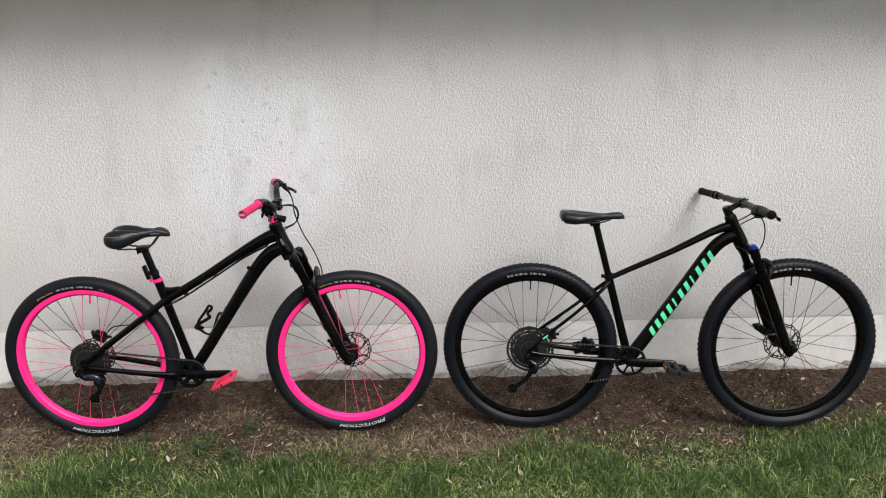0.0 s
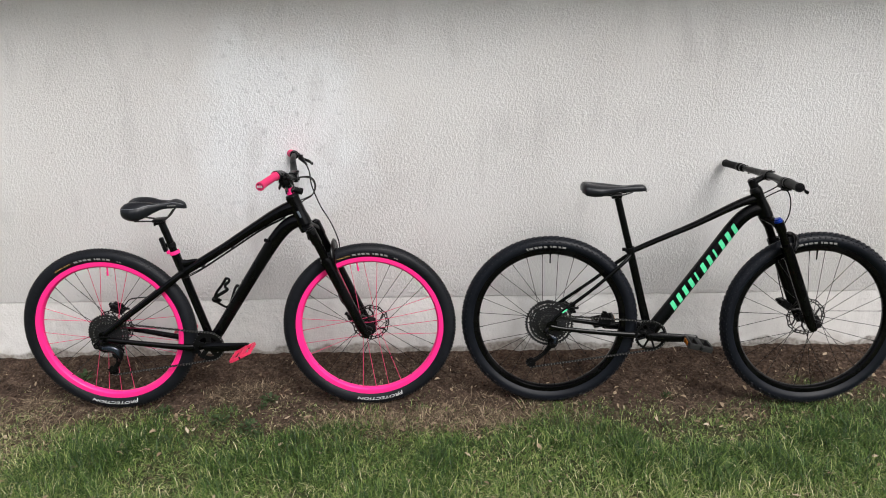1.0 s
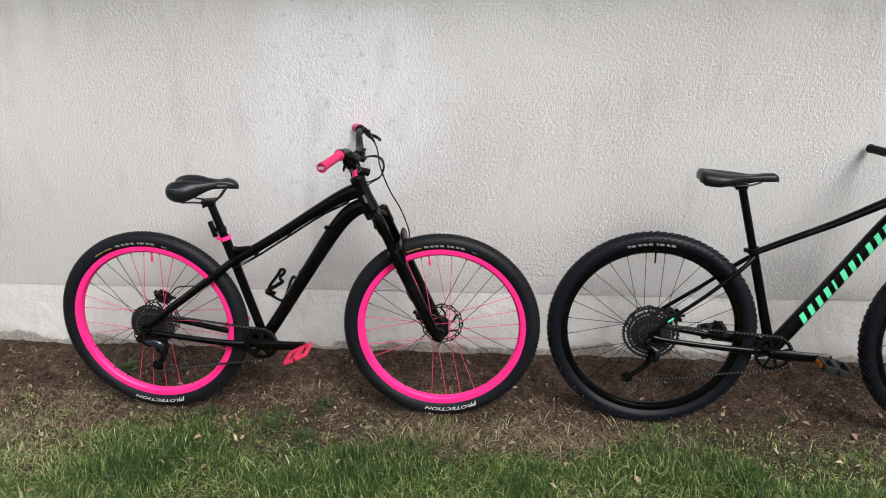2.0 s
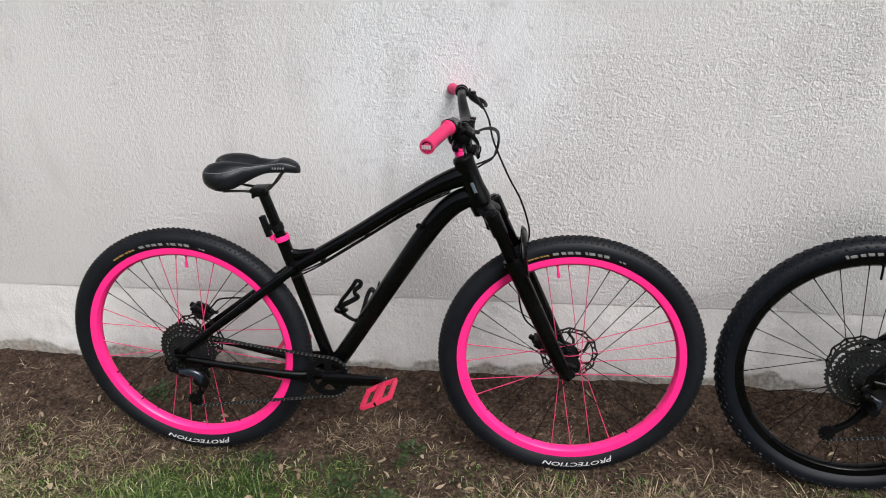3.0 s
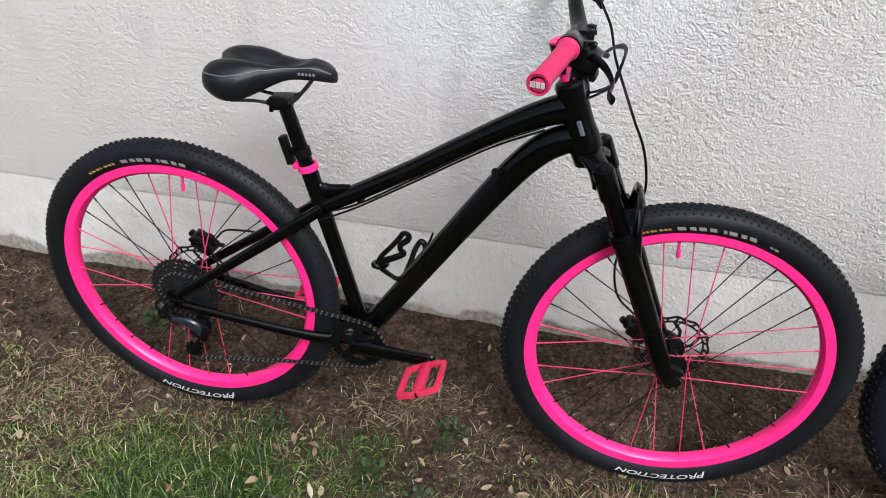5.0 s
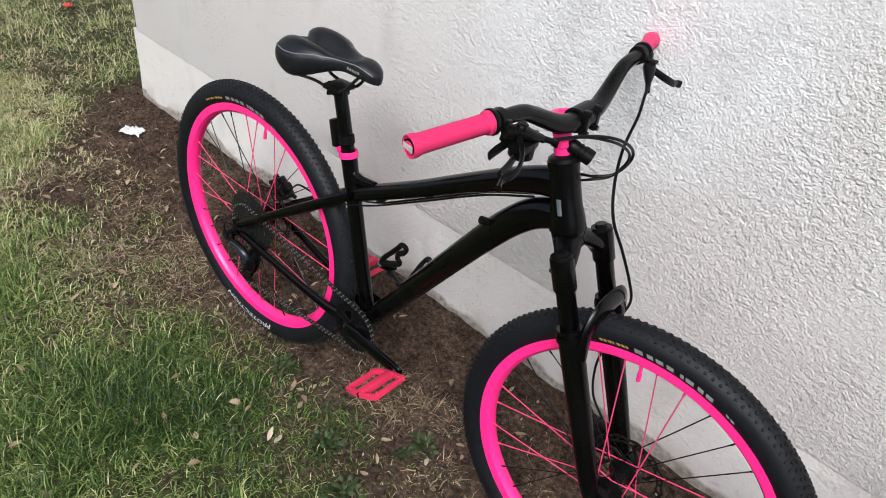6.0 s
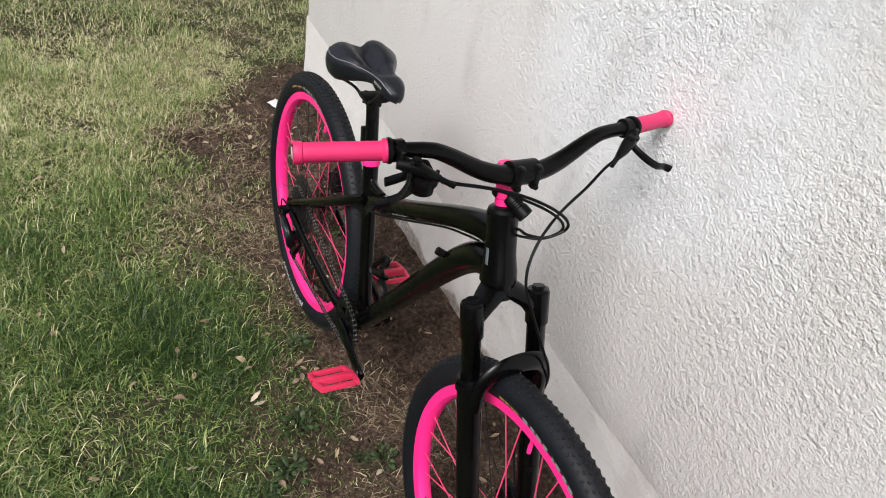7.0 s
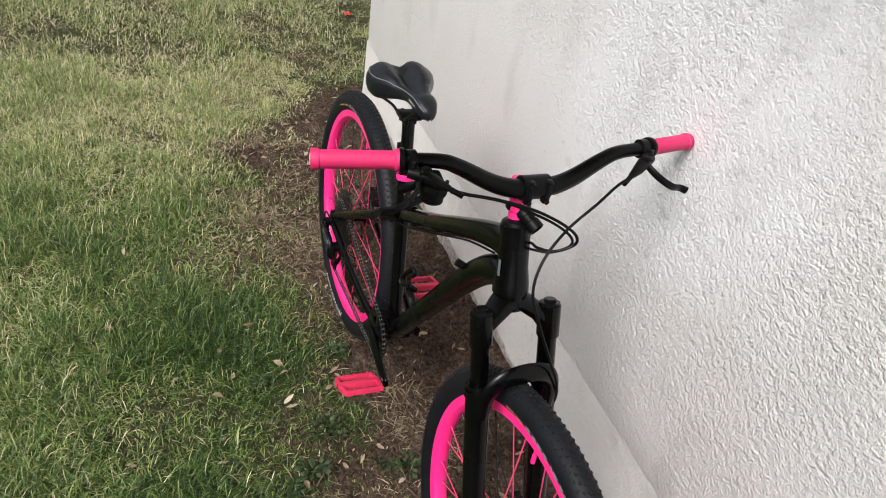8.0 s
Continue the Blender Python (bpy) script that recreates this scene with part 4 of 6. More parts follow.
    # seat post, its collar and saddle
    d = (s_top - BB).normalized()
    post = part("seat_post", Geo().rod(s_top - d * 0.03, (0.2755, 0, 0.867), 0.0150, 20), GLOSS_BLACK, bike, "black seat post")
    part("clamp", Geo().box((0.274, 0, 0.866), (0.046, 0.052, 0.012), Matrix.Rotation(radians(-4), 4, "Y"), 0.004).box((0.274, 0, 0.854), (0.038, 0.032, 0.013), Matrix.Rotation(radians(-8), 4, "Y"), 0.004).rod((0.256, -0.010, 0.871), (0.254, -0.010, 0.842), 0.0045).rod((0.294, -0.010, 0.871), (0.293, -0.010, 0.846), 0.0045), BLACK_ALLOY, post)
    ring = along((0.3085, 0, 0.757), (0.3085 + d.x, 0, 0.757 + d.z)) @ Matrix.Rotation(radians(90), 4, "X")
    part("lamp_bracket", Geo().box((0.277, -0.004, 0.760), (0.015, 0.020, 0.062), Matrix.Rotation(radians(-15), 4, "Y"), 0.004).lathe([(0.0152, -0.009), (0.0172, -0.009), (0.0172, 0.009), (0.0152, 0.009)], 20, ring, True).box((0.288, 0, 0.756), (0.012, 0.014, 0.016), bevel=0.003), BLACK_PLASTIC, post, "black plastic bracket strapped to the post")
    col = Geo().lathe([(0.0178, -0.0068), (0.0208, -0.0073), (0.0216, 0), (0.0208, 0.0073), (0.0178, 0.0068)], 28, along(s_top - d * 0.002, s_top + d) @ Matrix.Rotation(radians(90), 4, "X"), True)
    col.box(s_top + Vector((-0.0245, 0, -0.001)), (0.013, 0.018, 0.0145), Matrix.Rotation(radians(-16), 4, "Y"), 0.003)
    part("seat_collar", col, PINK, bike, "neon pink seat collar")
    seat = saddle(bike, 0.1365, 0.3895, 0.9447, 0.9513, 0.0818, 0.0837, True)
    seat.matrix_basis = turned((0.270, 0, 0.88), (0, 0, 1), 1.8) @ turned((0.270, 0, 0.88), (1, 0, 0), 2.0)
    # steering
    fk = part("fork", st(Geo().sweep(curve([(0.905, -0.067, 0.794), (0.895, -0.042, 0.815), (0.874, 0, 0.832), (0.895, 0.042, 0.815), (0.905, 0.067, 0.794)], 6), spread([(0.020, 0.019), (0.021, 0.015), (0.028, 0.013), (0.021, 0.015), (0.020, 0.019)], 6), 16, up=(0, 0, 1)).sweep([h_bot - axis * 0.03, h_bot + axis * 0.004], [0.027, 0.0305], 24)), GLOSS_BLACK, bike, "black suspension fork")
    top, bot = Vector((0.904, 0, 0.815)), Vector((1.082, 0, 0.395))
    fd = (bot - top).normalized()
    for s in (-1, 1):
        o = Vector((0, s * 0.068, 0))
        part("stanchion", st(Geo().sweep([top + o - fd * 0.012, top + o + fd * 0.045, top + o + fd * 0.05, top + o + fd * 0.22], [0.0205, 0.0205, 0.0168, 0.0168], 20)), GLOSS_BLACK, fk)
        c = top + o - fd * 0.012
        part("top_cap", st(Geo().rod(c, c - fd * 0.005, 0.0185, 20).rod(c - fd * 0.005, c - fd * 0.011, 0.011, 8)), BLACK_ALLOY, fk)
        low = Geo().sweep(curve([top + o + fd * 0.125, top + o + fd * 0.13, top + o + fd * 0.28, bot + o * 0.97, Vector((1.104, s * 0.061, 0.350))], 4), spread([0.0235, 0.0225, 0.0215, 0.0195, 0.0150], 4), 20)
        low.lathe([(0.0235, -0.006), (0.0255, -0.006), (0.0255, 0.006), (0.0235, 0.006)], 20, along(top + o + fd * 0.135, bot + o) @ Matrix.Rotation(radians(90), 4, "X"), True)
        low.box((1.104, s * 0.060, 0.366), (0.034, 0.020, 0.052), Matrix.Rotation(radians(24), 4, "Y"), 0.008)
        part("lower_leg", st(low), GLOSS_BLACK, fk)
    a0 = top + fd * 0.150
    arch = [(a0.x + 0.022, -0.066, a0.z - 0.020), (a0.x + 0.018, -0.063, a0.z + 0.034), (a0.x + 0.020, -0.040, a0.z + 0.066), (a0.x + 0.020, 0, a0.z + 0.074), (a0.x + 0.020, 0.040, a0.z + 0.066), (a0.x + 0.018, 0.063, a0.z + 0.034), (a0.x + 0.022, 0.066, a0.z - 0.020)]
    part("fork_arch", st(Geo().sweep(curve(arch, 6), spread([(0.013, 0.012), (0.016, 0.009), (0.017, 0.007), (0.018, 0.0065), (0.017, 0.007), (0.016, 0.009), (0.013, 0.012)], 6), 14, up=(0.9, 0, 0.42))), GLOSS_BLACK, fk)
    part("axle_nut", st(Geo().rod((1.113, -0.066, 0.366), (1.113, -0.078, 0.366), 0.011, 16).rod((1.113, -0.05, 0.369), (1.113, 0.07, 0.369), 0.007)), BLACK_ALLOY, fk)
    caliper(fk, (1.040, 0.058, 0.386), S)
    # spacers, stem, bar
    part("headset", st(Geo().sweep([h_top, h_top + axis * 0.006, h_top + axis * 0.010], [0.0265, 0.0255, 0.020], 24)), BLACK_ALLOY, bike)
    for k in range(3):
        part("spacer", st(Geo().rod(h_top + axis * (0.011 + 0.0125 * k), h_top + axis * (0.022 + 0.0125 * k), 0.0155, 24)), PINK, bike, "neon pink headset spacer")
    c0 = h_top + axis * 0.066
    clamp = Vector((0.832, 0, 1.0340))
    sg = Geo().rod(c0 - axis * 0.018, c0 + axis * 0.012, 0.0190, 20)
    sg.sweep([c0, c0 + (clamp - c0) * 0.6, clamp], [(0.022, 0.015), (0.020, 0.014), (0.024, 0.016)], 16, up=(0, 0, 1))
    sg.lathe([(0.0160, -0.025), (0.0205, -0.025), (0.0205, 0.025), (0.0160, 0.025)], 24, Matrix.Translation(clamp), True)
    for sy in (-0.017, 0.017):
        sg.box(clamp + Vector((0.016, sy, 0)), (0.012, 0.012, 0.042), bevel=0.003)
        for sz in (-0.016, 0.016):
            sg.rod(clamp + Vector((0.010, sy, sz)), clamp + Vector((0.025, sy, sz)), 0.0045, 8)
    stem = part("stem", bt(sg), BLACK_ALLOY, bike, "short black stem")
    part("top_cap", bt(Geo().rod(c0 + axis * 0.012, c0 + axis * 0.016, 0.0178, 24).rod(c0 + axis * 0.016, c0 + axis * 0.0175, 0.006)), PINK, stem, "neon pink top cap")
    part("lamp_strap", bt(Geo().lathe([(0.0158, -0.004), (0.0178, -0.004), (0.0178, 0.004), (0.0158, 0.004)], 24, along(h_top + axis * 0.030, h_top + axis) @ Matrix.Rotation(radians(90), 4, "X"), True).box(h_top + axis * 0.030 + Vector((-0.006, -0.018, 0)), (0.014, 0.009, 0.013), bevel=0.003)), BLACK_PLASTIC, bike, "black rubber lamp strap")
    g0 = [(0.7725, -0.360, 1.070), (0.787, -0.306, 1.0765), (0.808, -0.2368, 1.0830), (0.8125, -0.172, 1.0805), (0.816, -0.138, 1.0705), (0.826, -0.080, 1.0445), (0.832, -0.038, 1.0340)]
    line = [*g0, (0.832, 0, 1.0340), *[(x, -y, z) for x, y, z in g0[::-1]]]
    thick = [0.0112, 0.0112, 0.0112, 0.0118, 0.0128, 0.0148, 0.0158]
    part("handlebar", bt(Geo().sweep(curve(line, 6), spread([*thick, 0.0158, *thick[::-1]], 6), 18)), SATIN_BLACK, bike, "black riser handlebar")
    for s in (-1, 1):
        ob, m, L = grip(bike, (0.808, s * 0.2368, 1.0830), (0.7725, s * 0.360, 1.070), PINK_GRIP, B, True)
        if s < 0:
            w = Geo()
            for i, (x0, x1) in enumerate(((-0.010, -0.005), (-0.0035, 0.0015), (0.003, 0.005), (0.0065, 0.010))):
                w.box((((x0 + x1) / 2), L + 0.0012, 0), (x1 - x0, 0.0012, 0.008))
            tagged(part("printed_word", Geo().add([m @ v for v in w.v], w.f), WHITE_PRINT, ob, "white print on the grip end"), kind="stuff")
        part("lock_ring", Geo().lathe([(0.0115, -0.007), (0.0180, -0.007), (0.0190, -0.005), (0.0190, -0.001), (0.0115, -0.001)], 24, m, True), BLACK_ALLOY, ob)
        lever(bike, (0.8095, s * 0.2195, 1.0828), s, B, 0.011)
    # gear shifter under the near end of the bar
    sh = Geo().box((0.834, -0.190, 1.053), (0.046, 0.042, 0.022), Matrix.Rotation(radians(15), 4, "Y"), 0.008).rod((0.839, -0.186, 1.056), (0.838, -0.186, 1.030), 0.0185, 18)
    sh.rod((0.838, -0.186, 1.030), (0.838, -0.186, 1.027), 0.015, 18)
    sf = part("shifter", bt(sh), BLACK_PLASTIC, bike, "black trigger shifter")
    for pts in ([(0.838, -0.196, 1.036), (0.842, -0.221, 1.026), (0.844, -0.244, 1.022)], [(0.824, -0.196, 1.050), (0.818, -0.218, 1.040), (0.818, -0.236, 1.036)]):
        part("trigger", bt(Geo().sweep(curve(pts, 4), spread([(0.004, 0.0075), (0.004, 0.0085), (0.003, 0.008)], 4), 8)), BLACK_ALLOY, sf)
    part("bolt", bt(Geo().rod((0.846, -0.170, 1.058), (0.847, -0.170, 1.0665), 0.0032, 8)), STEEL, sf, "small steel bolt head")
    # small lamp strapped to the front of the spacers
    lamp = Geo()
    a, b = Vector((0.828, -0.006, 0.984)), Vector((0.866, 0.010, 0.968))
    lamp.lathe([(0.004, 0), (0.011, 0), (0.0125, 0.004), (0.0125, 0.012), (0.0115, 0.013), (0.0115, 0.016), (0.0130, 0.017), (0.0130, 0.020), (0.0118, 0.021), (0.0118, 0.024), (0.0136, 0.026), (0.0136, 0.042), (0.0118, 0.042), (0.0112, 0.038), (0.001, 0.038)], 22, Matrix.Translation(a) @ (b - a).to_track_quat("Y", "Z").to_matrix().to_4x4())
    part("front_lamp", bt(lamp), BLACK_PLASTIC, bike, "small ribbed black front lamp")
    # hoses
    hose(bike, [(0.859, -0.1695, 1.0615), (0.869, -0.140, 1.053), (0.885, -0.090, 1.050), (0.902, -0.033, 1.040), (0.912, 0.020, 1.018), (0.912, 0.058, 0.990), (0.909, 0.064, 0.968), (0.901, 0.036, 0.951), (0.876, 0.020, 0.940), (0.842, 0.026, 0.925), (0.804, 0.020, 0.895)])
    hose(bike, [(0.863, -0.158, 1.052), (0.886, -0.081, 1.047), (0.905, -0.030, 1.034), (0.911, 0.015, 1.013), (0.911, 0.050, 0.987), (0.905, 0.059, 0.963), (0.897, 0.032, 0.946), (0.873, 0.012, 0.935), (0.842, 0.026, 0.912), (0.804, 0.014, 0.885)], 0.0024, "thin black gear cable")
    hose(bike, [(0.8575, 0.1695, 1.0615), (0.867, 0.141, 1.052), (0.883, 0.102, 1.030), (0.897, 0.050, 0.992), (0.920, 0.006, 0.951), (0.944, -0.012, 0.904), (0.969, 0.004, 0.850), (0.987, 0.034, 0.785), (0.994, 0.064, 0.725), (0.980, 0.088, 0.660), (0.972, 0.090, 0.590), (0.968, 0.088, 0.520), (0.985, 0.082, 0.455), (1.026, 0.070, 0.420)])
    for yy, dz in ((-0.0045, 0.0), (0.0045, 0.003)):
        hose(bike, [(0.79, yy, 0.864 + dz), (0.704, yy, 0.823 + dz), (0.640, yy, 0.785 + dz), (0.573, yy, 0.742 + dz), (0.503, yy, 0.698 + dz), (0.431, yy, 0.653 + dz), (0.381, yy * 2, 0.627 + dz), (0.34, yy * 4, 0.612)], 0.0023)
    for x, z in ((0.690, 0.827), (0.560, 0.745), (0.43, 0.664)):
        part("cable_guide", Geo().box((x, 0, z), (0.012, 0.026, 0.008), Matrix.Rotation(radians(-27), 4, "Y"), 0.002), BLACK_PLASTIC, fr)
    hose(bike, [(0.30, 0.040, 0.62), (0.25, 0.050, 0.560), (0.19, 0.058, 0.508), (0.124, 0.066, 0.498), (0.07, 0.070, 0.488), (0.042, 0.070, 0.462)])
    hose(bike, [(0.02, -0.075, 0.372), (-0.035, -0.078, 0.370), (-0.052, -0.076, 0.345), (-0.035, -0.074, 0.325), (-0.012, -0.070, 0.318)], 0.0024, "thin black gear cable")
    caliper(bike, (0.014, 0.058, 0.449))
    # drive
    crankset(bike, BB, 32, True)
    low = Vector((0.004, -0.046, 0.207))
    up = derailleur(bike, RH, low, True)
    ra = 28 * 0.0127 / (2 * math.pi)
    rc = 32 * 0.0127 / (2 * math.pi)
    cass = [(ra * math.cos(radians(a)), -0.042, 0.369 + ra * math.sin(radians(a))) for a in range(250, 88, -12)]
    front = [(0.428 + rc * math.cos(radians(a)), -0.0485, 0.317 + rc * math.sin(radians(a))) for a in range(92, -96, -8)]
    chain(bike, [(up.x + 0.015, -0.044, up.z), *cass, *front, (low.x, -0.046, low.z - 0.022), (low.x - 0.02, -0.046, low.z)], "dark oily chain")
    # bottle cage on the down tube: a foot, one open arm with a curled end, a short hook
    cg = Geo()
    arm = [(0.456, -0.026, 0.524), (0.470, -0.034, 0.552), (0.492, -0.037, 0.580), (0.509, -0.036, 0.603), (0.518, -0.035, 0.616), (0.530, -0.034, 0.612), (0.527, -0.035, 0.600), (0.513, -0.037, 0.588), (0.512, -0.038, 0.576), (0.519, -0.037, 0.566), (0.497, -0.037, 0.551), (0.472, -0.033, 0.536), (0.458, -0.026, 0.520)]
    cg.sweep(curve(arm, 5), (0.0075, 0.0058), 10)
    cg.sweep(curve([(0.458, -0.030, 0.526), (0.452, -0.018, 0.514), (0.460, 0, 0.500), (0.466, 0.012, 0.496)], 5), spread([(0.009, 0.009), (0.014, 0.011), (0.015, 0.009), (0.010, 0.006)], 5), 10)
    cg.sweep(curve([(0.460, -0.006, 0.496), (0.474, 0, 0.480), (0.494, 0, 0.470), (0.510, 0, 0.478)], 5), spread([(0.012, 0.006), (0.010, 0.005), (0.010, 0.005), (0.010, 0.005)], 5), 10)
    cg.sweep([(0.500, 0, 0.466), (0.566, 0, 0.566)], (0.009, 0.006), 10)
    cg.sweep(curve([(0.512, 0.004, 0.482), (0.522, 0.016, 0.512), (0.530, 0.030, 0.540), (0.541, 0.036, 0.557), (0.551, 0.034, 0.548), (0.551, 0.028, 0.532), (0.540, 0.016, 0.520)], 5), (0.0070, 0.0055), 10)
    cg.sweep(curve([(0.552, 0.026, 0.536), (0.560, 0.030, 0.556), (0.569, 0.032, 0.586)], 5), spread([(0.006, 0.005), (0.005, 0.004), (0.002, 0.002)], 5), 8)
    cc = Vector((0.506, 0, 0.540))
    cg.v = [cc + (v - cc) * 0.955 + Vector((0.0105, 0.003, 0.003)) for v in cg.v]
    part("bottle_cage", cg, BLACK_PLASTIC, bike, "empty black plastic bottle cage")
    settle(bike, 0.009, (RH, FH))
    return bike


def black_bike():
    bike = tagged(new("bicycle"), "satin black mountain bike with mint green marks leaning on wall", "bicycle", "parked bicycles")
    RH, FH, BB = (0, 0, 0.378), (1.084, 0, 0.378), Vector((0.422, 0, 0.326))
    h_top, h_bot = Vector((0.824, 0, 0.925)), Vector((0.870, 0, 0.822))
    axis = (h_top - h_bot).normalized()
    S = turned(h_bot, axis, 3.0)
    st = lambda g: Geo().add([S @ v for v in g.v], g.f)
    wheel(bike, Matrix.Translation(RH), "black", True)
    wheel(bike, S @ Matrix.Translation(FH), "black", False)
    g = Geo().sweep([h_top, h_top - axis * 0.03, h_bot + axis * 0.03, h_bot], [0.024, 0.0235, 0.028, 0.029], 28)
    fr = part("bike_frame", g, SATIN_BLACK, bike, "satin black frame with slim tubes")
    part("bottom_bracket", Geo().rod(BB + Vector((0, -0.040, 0)), BB + Vector((0, 0.040, 0)), 0.024, 24), SATIN_BLACK, fr)
    part("top_tube", Geo().sweep(curve([(0.338, 0, 0.682), (0.45, 0, 0.732), (0.591, 0, 0.793), (0.76, 0, 0.876), (0.835, 0, 0.898)], 6), spread([(0.013, 0.011), (0.014, 0.0115), (0.016, 0.0125), (0.019, 0.016), (0.020, 0.022)], 6), 18, up=(0, 0, 1)), SATIN_BLACK, fr)
    dtl = [(0.430, 0, 0.328), (0.508, 0, 0.438), (0.644, 0, 0.635), (0.746, 0, 0.785), (0.80, 0, 0.838), (0.856, 0, 0.860)]
    dt = curve(dtl, 8)
    dr = spread([(0.030, 0.027), (0.028, 0.027), (0.027, 0.027), (0.026, 0.027), (0.025, 0.027), (0.024, 0.026)], 8)
    tube = part("down_tube", Geo().sweep(dt, dr, 26, up=(0, 0, 1)), SATIN_BLACK, fr)
    # mint green marks where the maker's name stands: eleven slanted plain bars
    q = Geo()
    a, b = Vector((0.509, 0, 0.441)), Vector((0.757, 0, 0.797))
    u = (b - a).normalized()
    w = Vector((-u.z, 0, u.x))
    for i in range(11):
        s0 = (i + 0.10) / 11 * (b - a).length
        s1 = (i + (0.34 if i in (4, 7) else 0.60)) / 11 * (b - a).length
        rows = []
        for j in range(7):
            f = -0.70 + 1.40 * j / 6
            for s in (s0, s1):
                p = a + u * (s + 0.011 * f) + w * (0.0272 * f * 0.92)
                rows.append(p + Vector((0, -(0.0283 * math.sqrt(1 - (f * 0.92) ** 2) + 0.0009), 0)))
        q.add(rows, [(2 * j, 2 * j + 1, 2 * j + 3, 2 * j + 2) for j in range(6)])
    part("lettering_bars", q, MINT, tube, "mint green slanted plain bars", angle=80)
    s_top = Vector((0.332, 0, 0.691))
    part("seat_tube", Geo().sweep([BB, BB + (s_top - BB) * 0.55, s_top], [0.0185, 0.0165, 0.0165], 20), SATIN_BLACK, fr)
    d = (s_top - BB).normalized()
    for s in (-1, 1):
        part("seat_stay", Geo().sweep(curve([(0.336, s * 0.012, 0.668), (0.29, s * 0.032, 0.628), (0.18, s * 0.050, 0.536), (0.048, s * 0.062, 0.436), (0.010, s * 0.064, 0.394)], 5), spread([(0.008, 0.009), (0.007, 0.008), (0.0065, 0.007), (0.0065, 0.0075), (0.006, 0.010)], 5), 14, up=(0, 0, 1)), SATIN_BLACK, fr)
        part("chain_stay", Geo().sweep(curve([(0.405, s * 0.026, 0.322), (0.35, s * 0.042, 0.328), (0.20, s * 0.056, 0.346), (0.06, s * 0.063, 0.364), (0.005, s * 0.064, 0.373)], 5), spread([(0.010, 0.016), (0.009, 0.013), (0.008, 0.0105), (0.008, 0.010), (0.008, 0.012)], 5), 14, up=(0, 0, 1)), SATIN_BLACK, fr)
        part("dropout", Geo().plate([(-0.016, 0.368), (0.010, 0.355), (0.030, 0.368), (0.030, 0.400), (0.010, 0.405), (-0.012, 0.392)], s * 0.064 - 0.004, s * 0.064 + 0.004), SATIN_BLACK, fr)
    part("printed_mark", Geo().sweep([(0.052, -0.0690, 0.438), (0.072, -0.0675, 0.453)], (0.0010, 0.0032), 8, up=(0, 0, 1)), MINT, fr, "pale green mark on the seat stay")
    post = part("seat_post", Geo().rod(s_top - d * 0.03, (0.276, 0, 0.912), 0.0140, 20), SATIN_BLACK, bike, "black seat post")
    part("clamp", Geo().box((0.272, 0, 0.919), (0.042, 0.034, 0.022), bevel=0.006).rod((0.255, -0.02, 0.914), (0.255, 0.02, 0.914), 0.006), BLACK_ALLOY, post)
    part("seat_collar", Geo().lathe([(0.0162, -0.008), (0.0205, -0.008), (0.0205, 0.008), (0.0162, 0.008)], 24, along(s_top, s_top + d) @ Matrix.Rotation(radians(90), 4, "X"), True).box(s_top + Vector((-0.024, 0, 0)), (0.014, 0.016, 0.014), bevel=0.003), BLACK_ALLOY, bike, "black seat collar")
    saddle(bike, 0.129, 0.392, 0.978, 0.962, 0.070, 0.060, False)
    # fork
    top, bot = Vector((0.896, 0, 0.806)), Vector((1.054, 0, 0.394))
    fd = (bot - top).normalized()
    fk = part("fork", st(Geo().sweep(curve([(0.894, -0.066, 0.796), (0.882, -0.038, 0.811), (0.868, 0, 0.816), (0.882, 0.038, 0.811), (0.894, 0.066, 0.796)], 6), spread([(0.018, 0.015), (0.020, 0.014), (0.026, 0.013), (0.020, 0.014), (0.018, 0.015)], 6), 16, up=(0, 0, 1)).sweep([h_bot - axis * 0.02, h_bot + axis * 0.004], [0.026, 0.029], 24)), SATIN_BLACK, bike, "black suspension fork")
    for s in (-1, 1):
        o = Vector((0, s * 0.066, 0))
        part("stanchion", st(Geo().sweep([top + o - fd * 0.006, top + o + fd * 0.035, top + o + fd * 0.04, top + o + fd * 0.22], [0.0195, 0.0195, 0.0162, 0.0162], 20)), GLOSS_BLACK, fk)
        low = Geo().sweep(curve([top + o + fd * 0.105, top + o + fd * 0.11, top + o + fd * 0.28, bot + o * 0.97, Vector((1.074, s * 0.060, 0.354))], 4), spread([0.0235, 0.0225, 0.0220, 0.0200, 0.0150], 4), 20)
        low.box((1.074, s * 0.060, 0.374), (0.034, 0.022, 0.050), Matrix.Rotation(radians(24), 4, "Y"), 0.008)
        part("lower_leg", st(low), GLOSS_BLACK, fk)
        c = top + o - fd * 0.006
        part("top_cap", st(Geo().rod(c, c - fd * 0.008, 0.0165, 20).rod(c - fd * 0.008, c - fd * 0.015, 0.012, 12)), BLUE_ANOD if s < 0 else BLACK_ALLOY, fk, "blue anodised fork knob" if s < 0 else "")
    a0 = top + fd * 0.11
    arch = [(a0.x + 0.012, -0.066, a0.z - 0.03), (a0.x + 0.036, -0.060, a0.z + 0.008), (a0.x + 0.048, -0.034, a0.z + 0.030), (a0.x + 0.050, 0, a0.z + 0.036), (a0.x + 0.048, 0.034, a0.z + 0.030), (a0.x + 0.036, 0.060, a0.z + 0.008), (a0.x + 0.012, 0.066, a0.z - 0.03)]
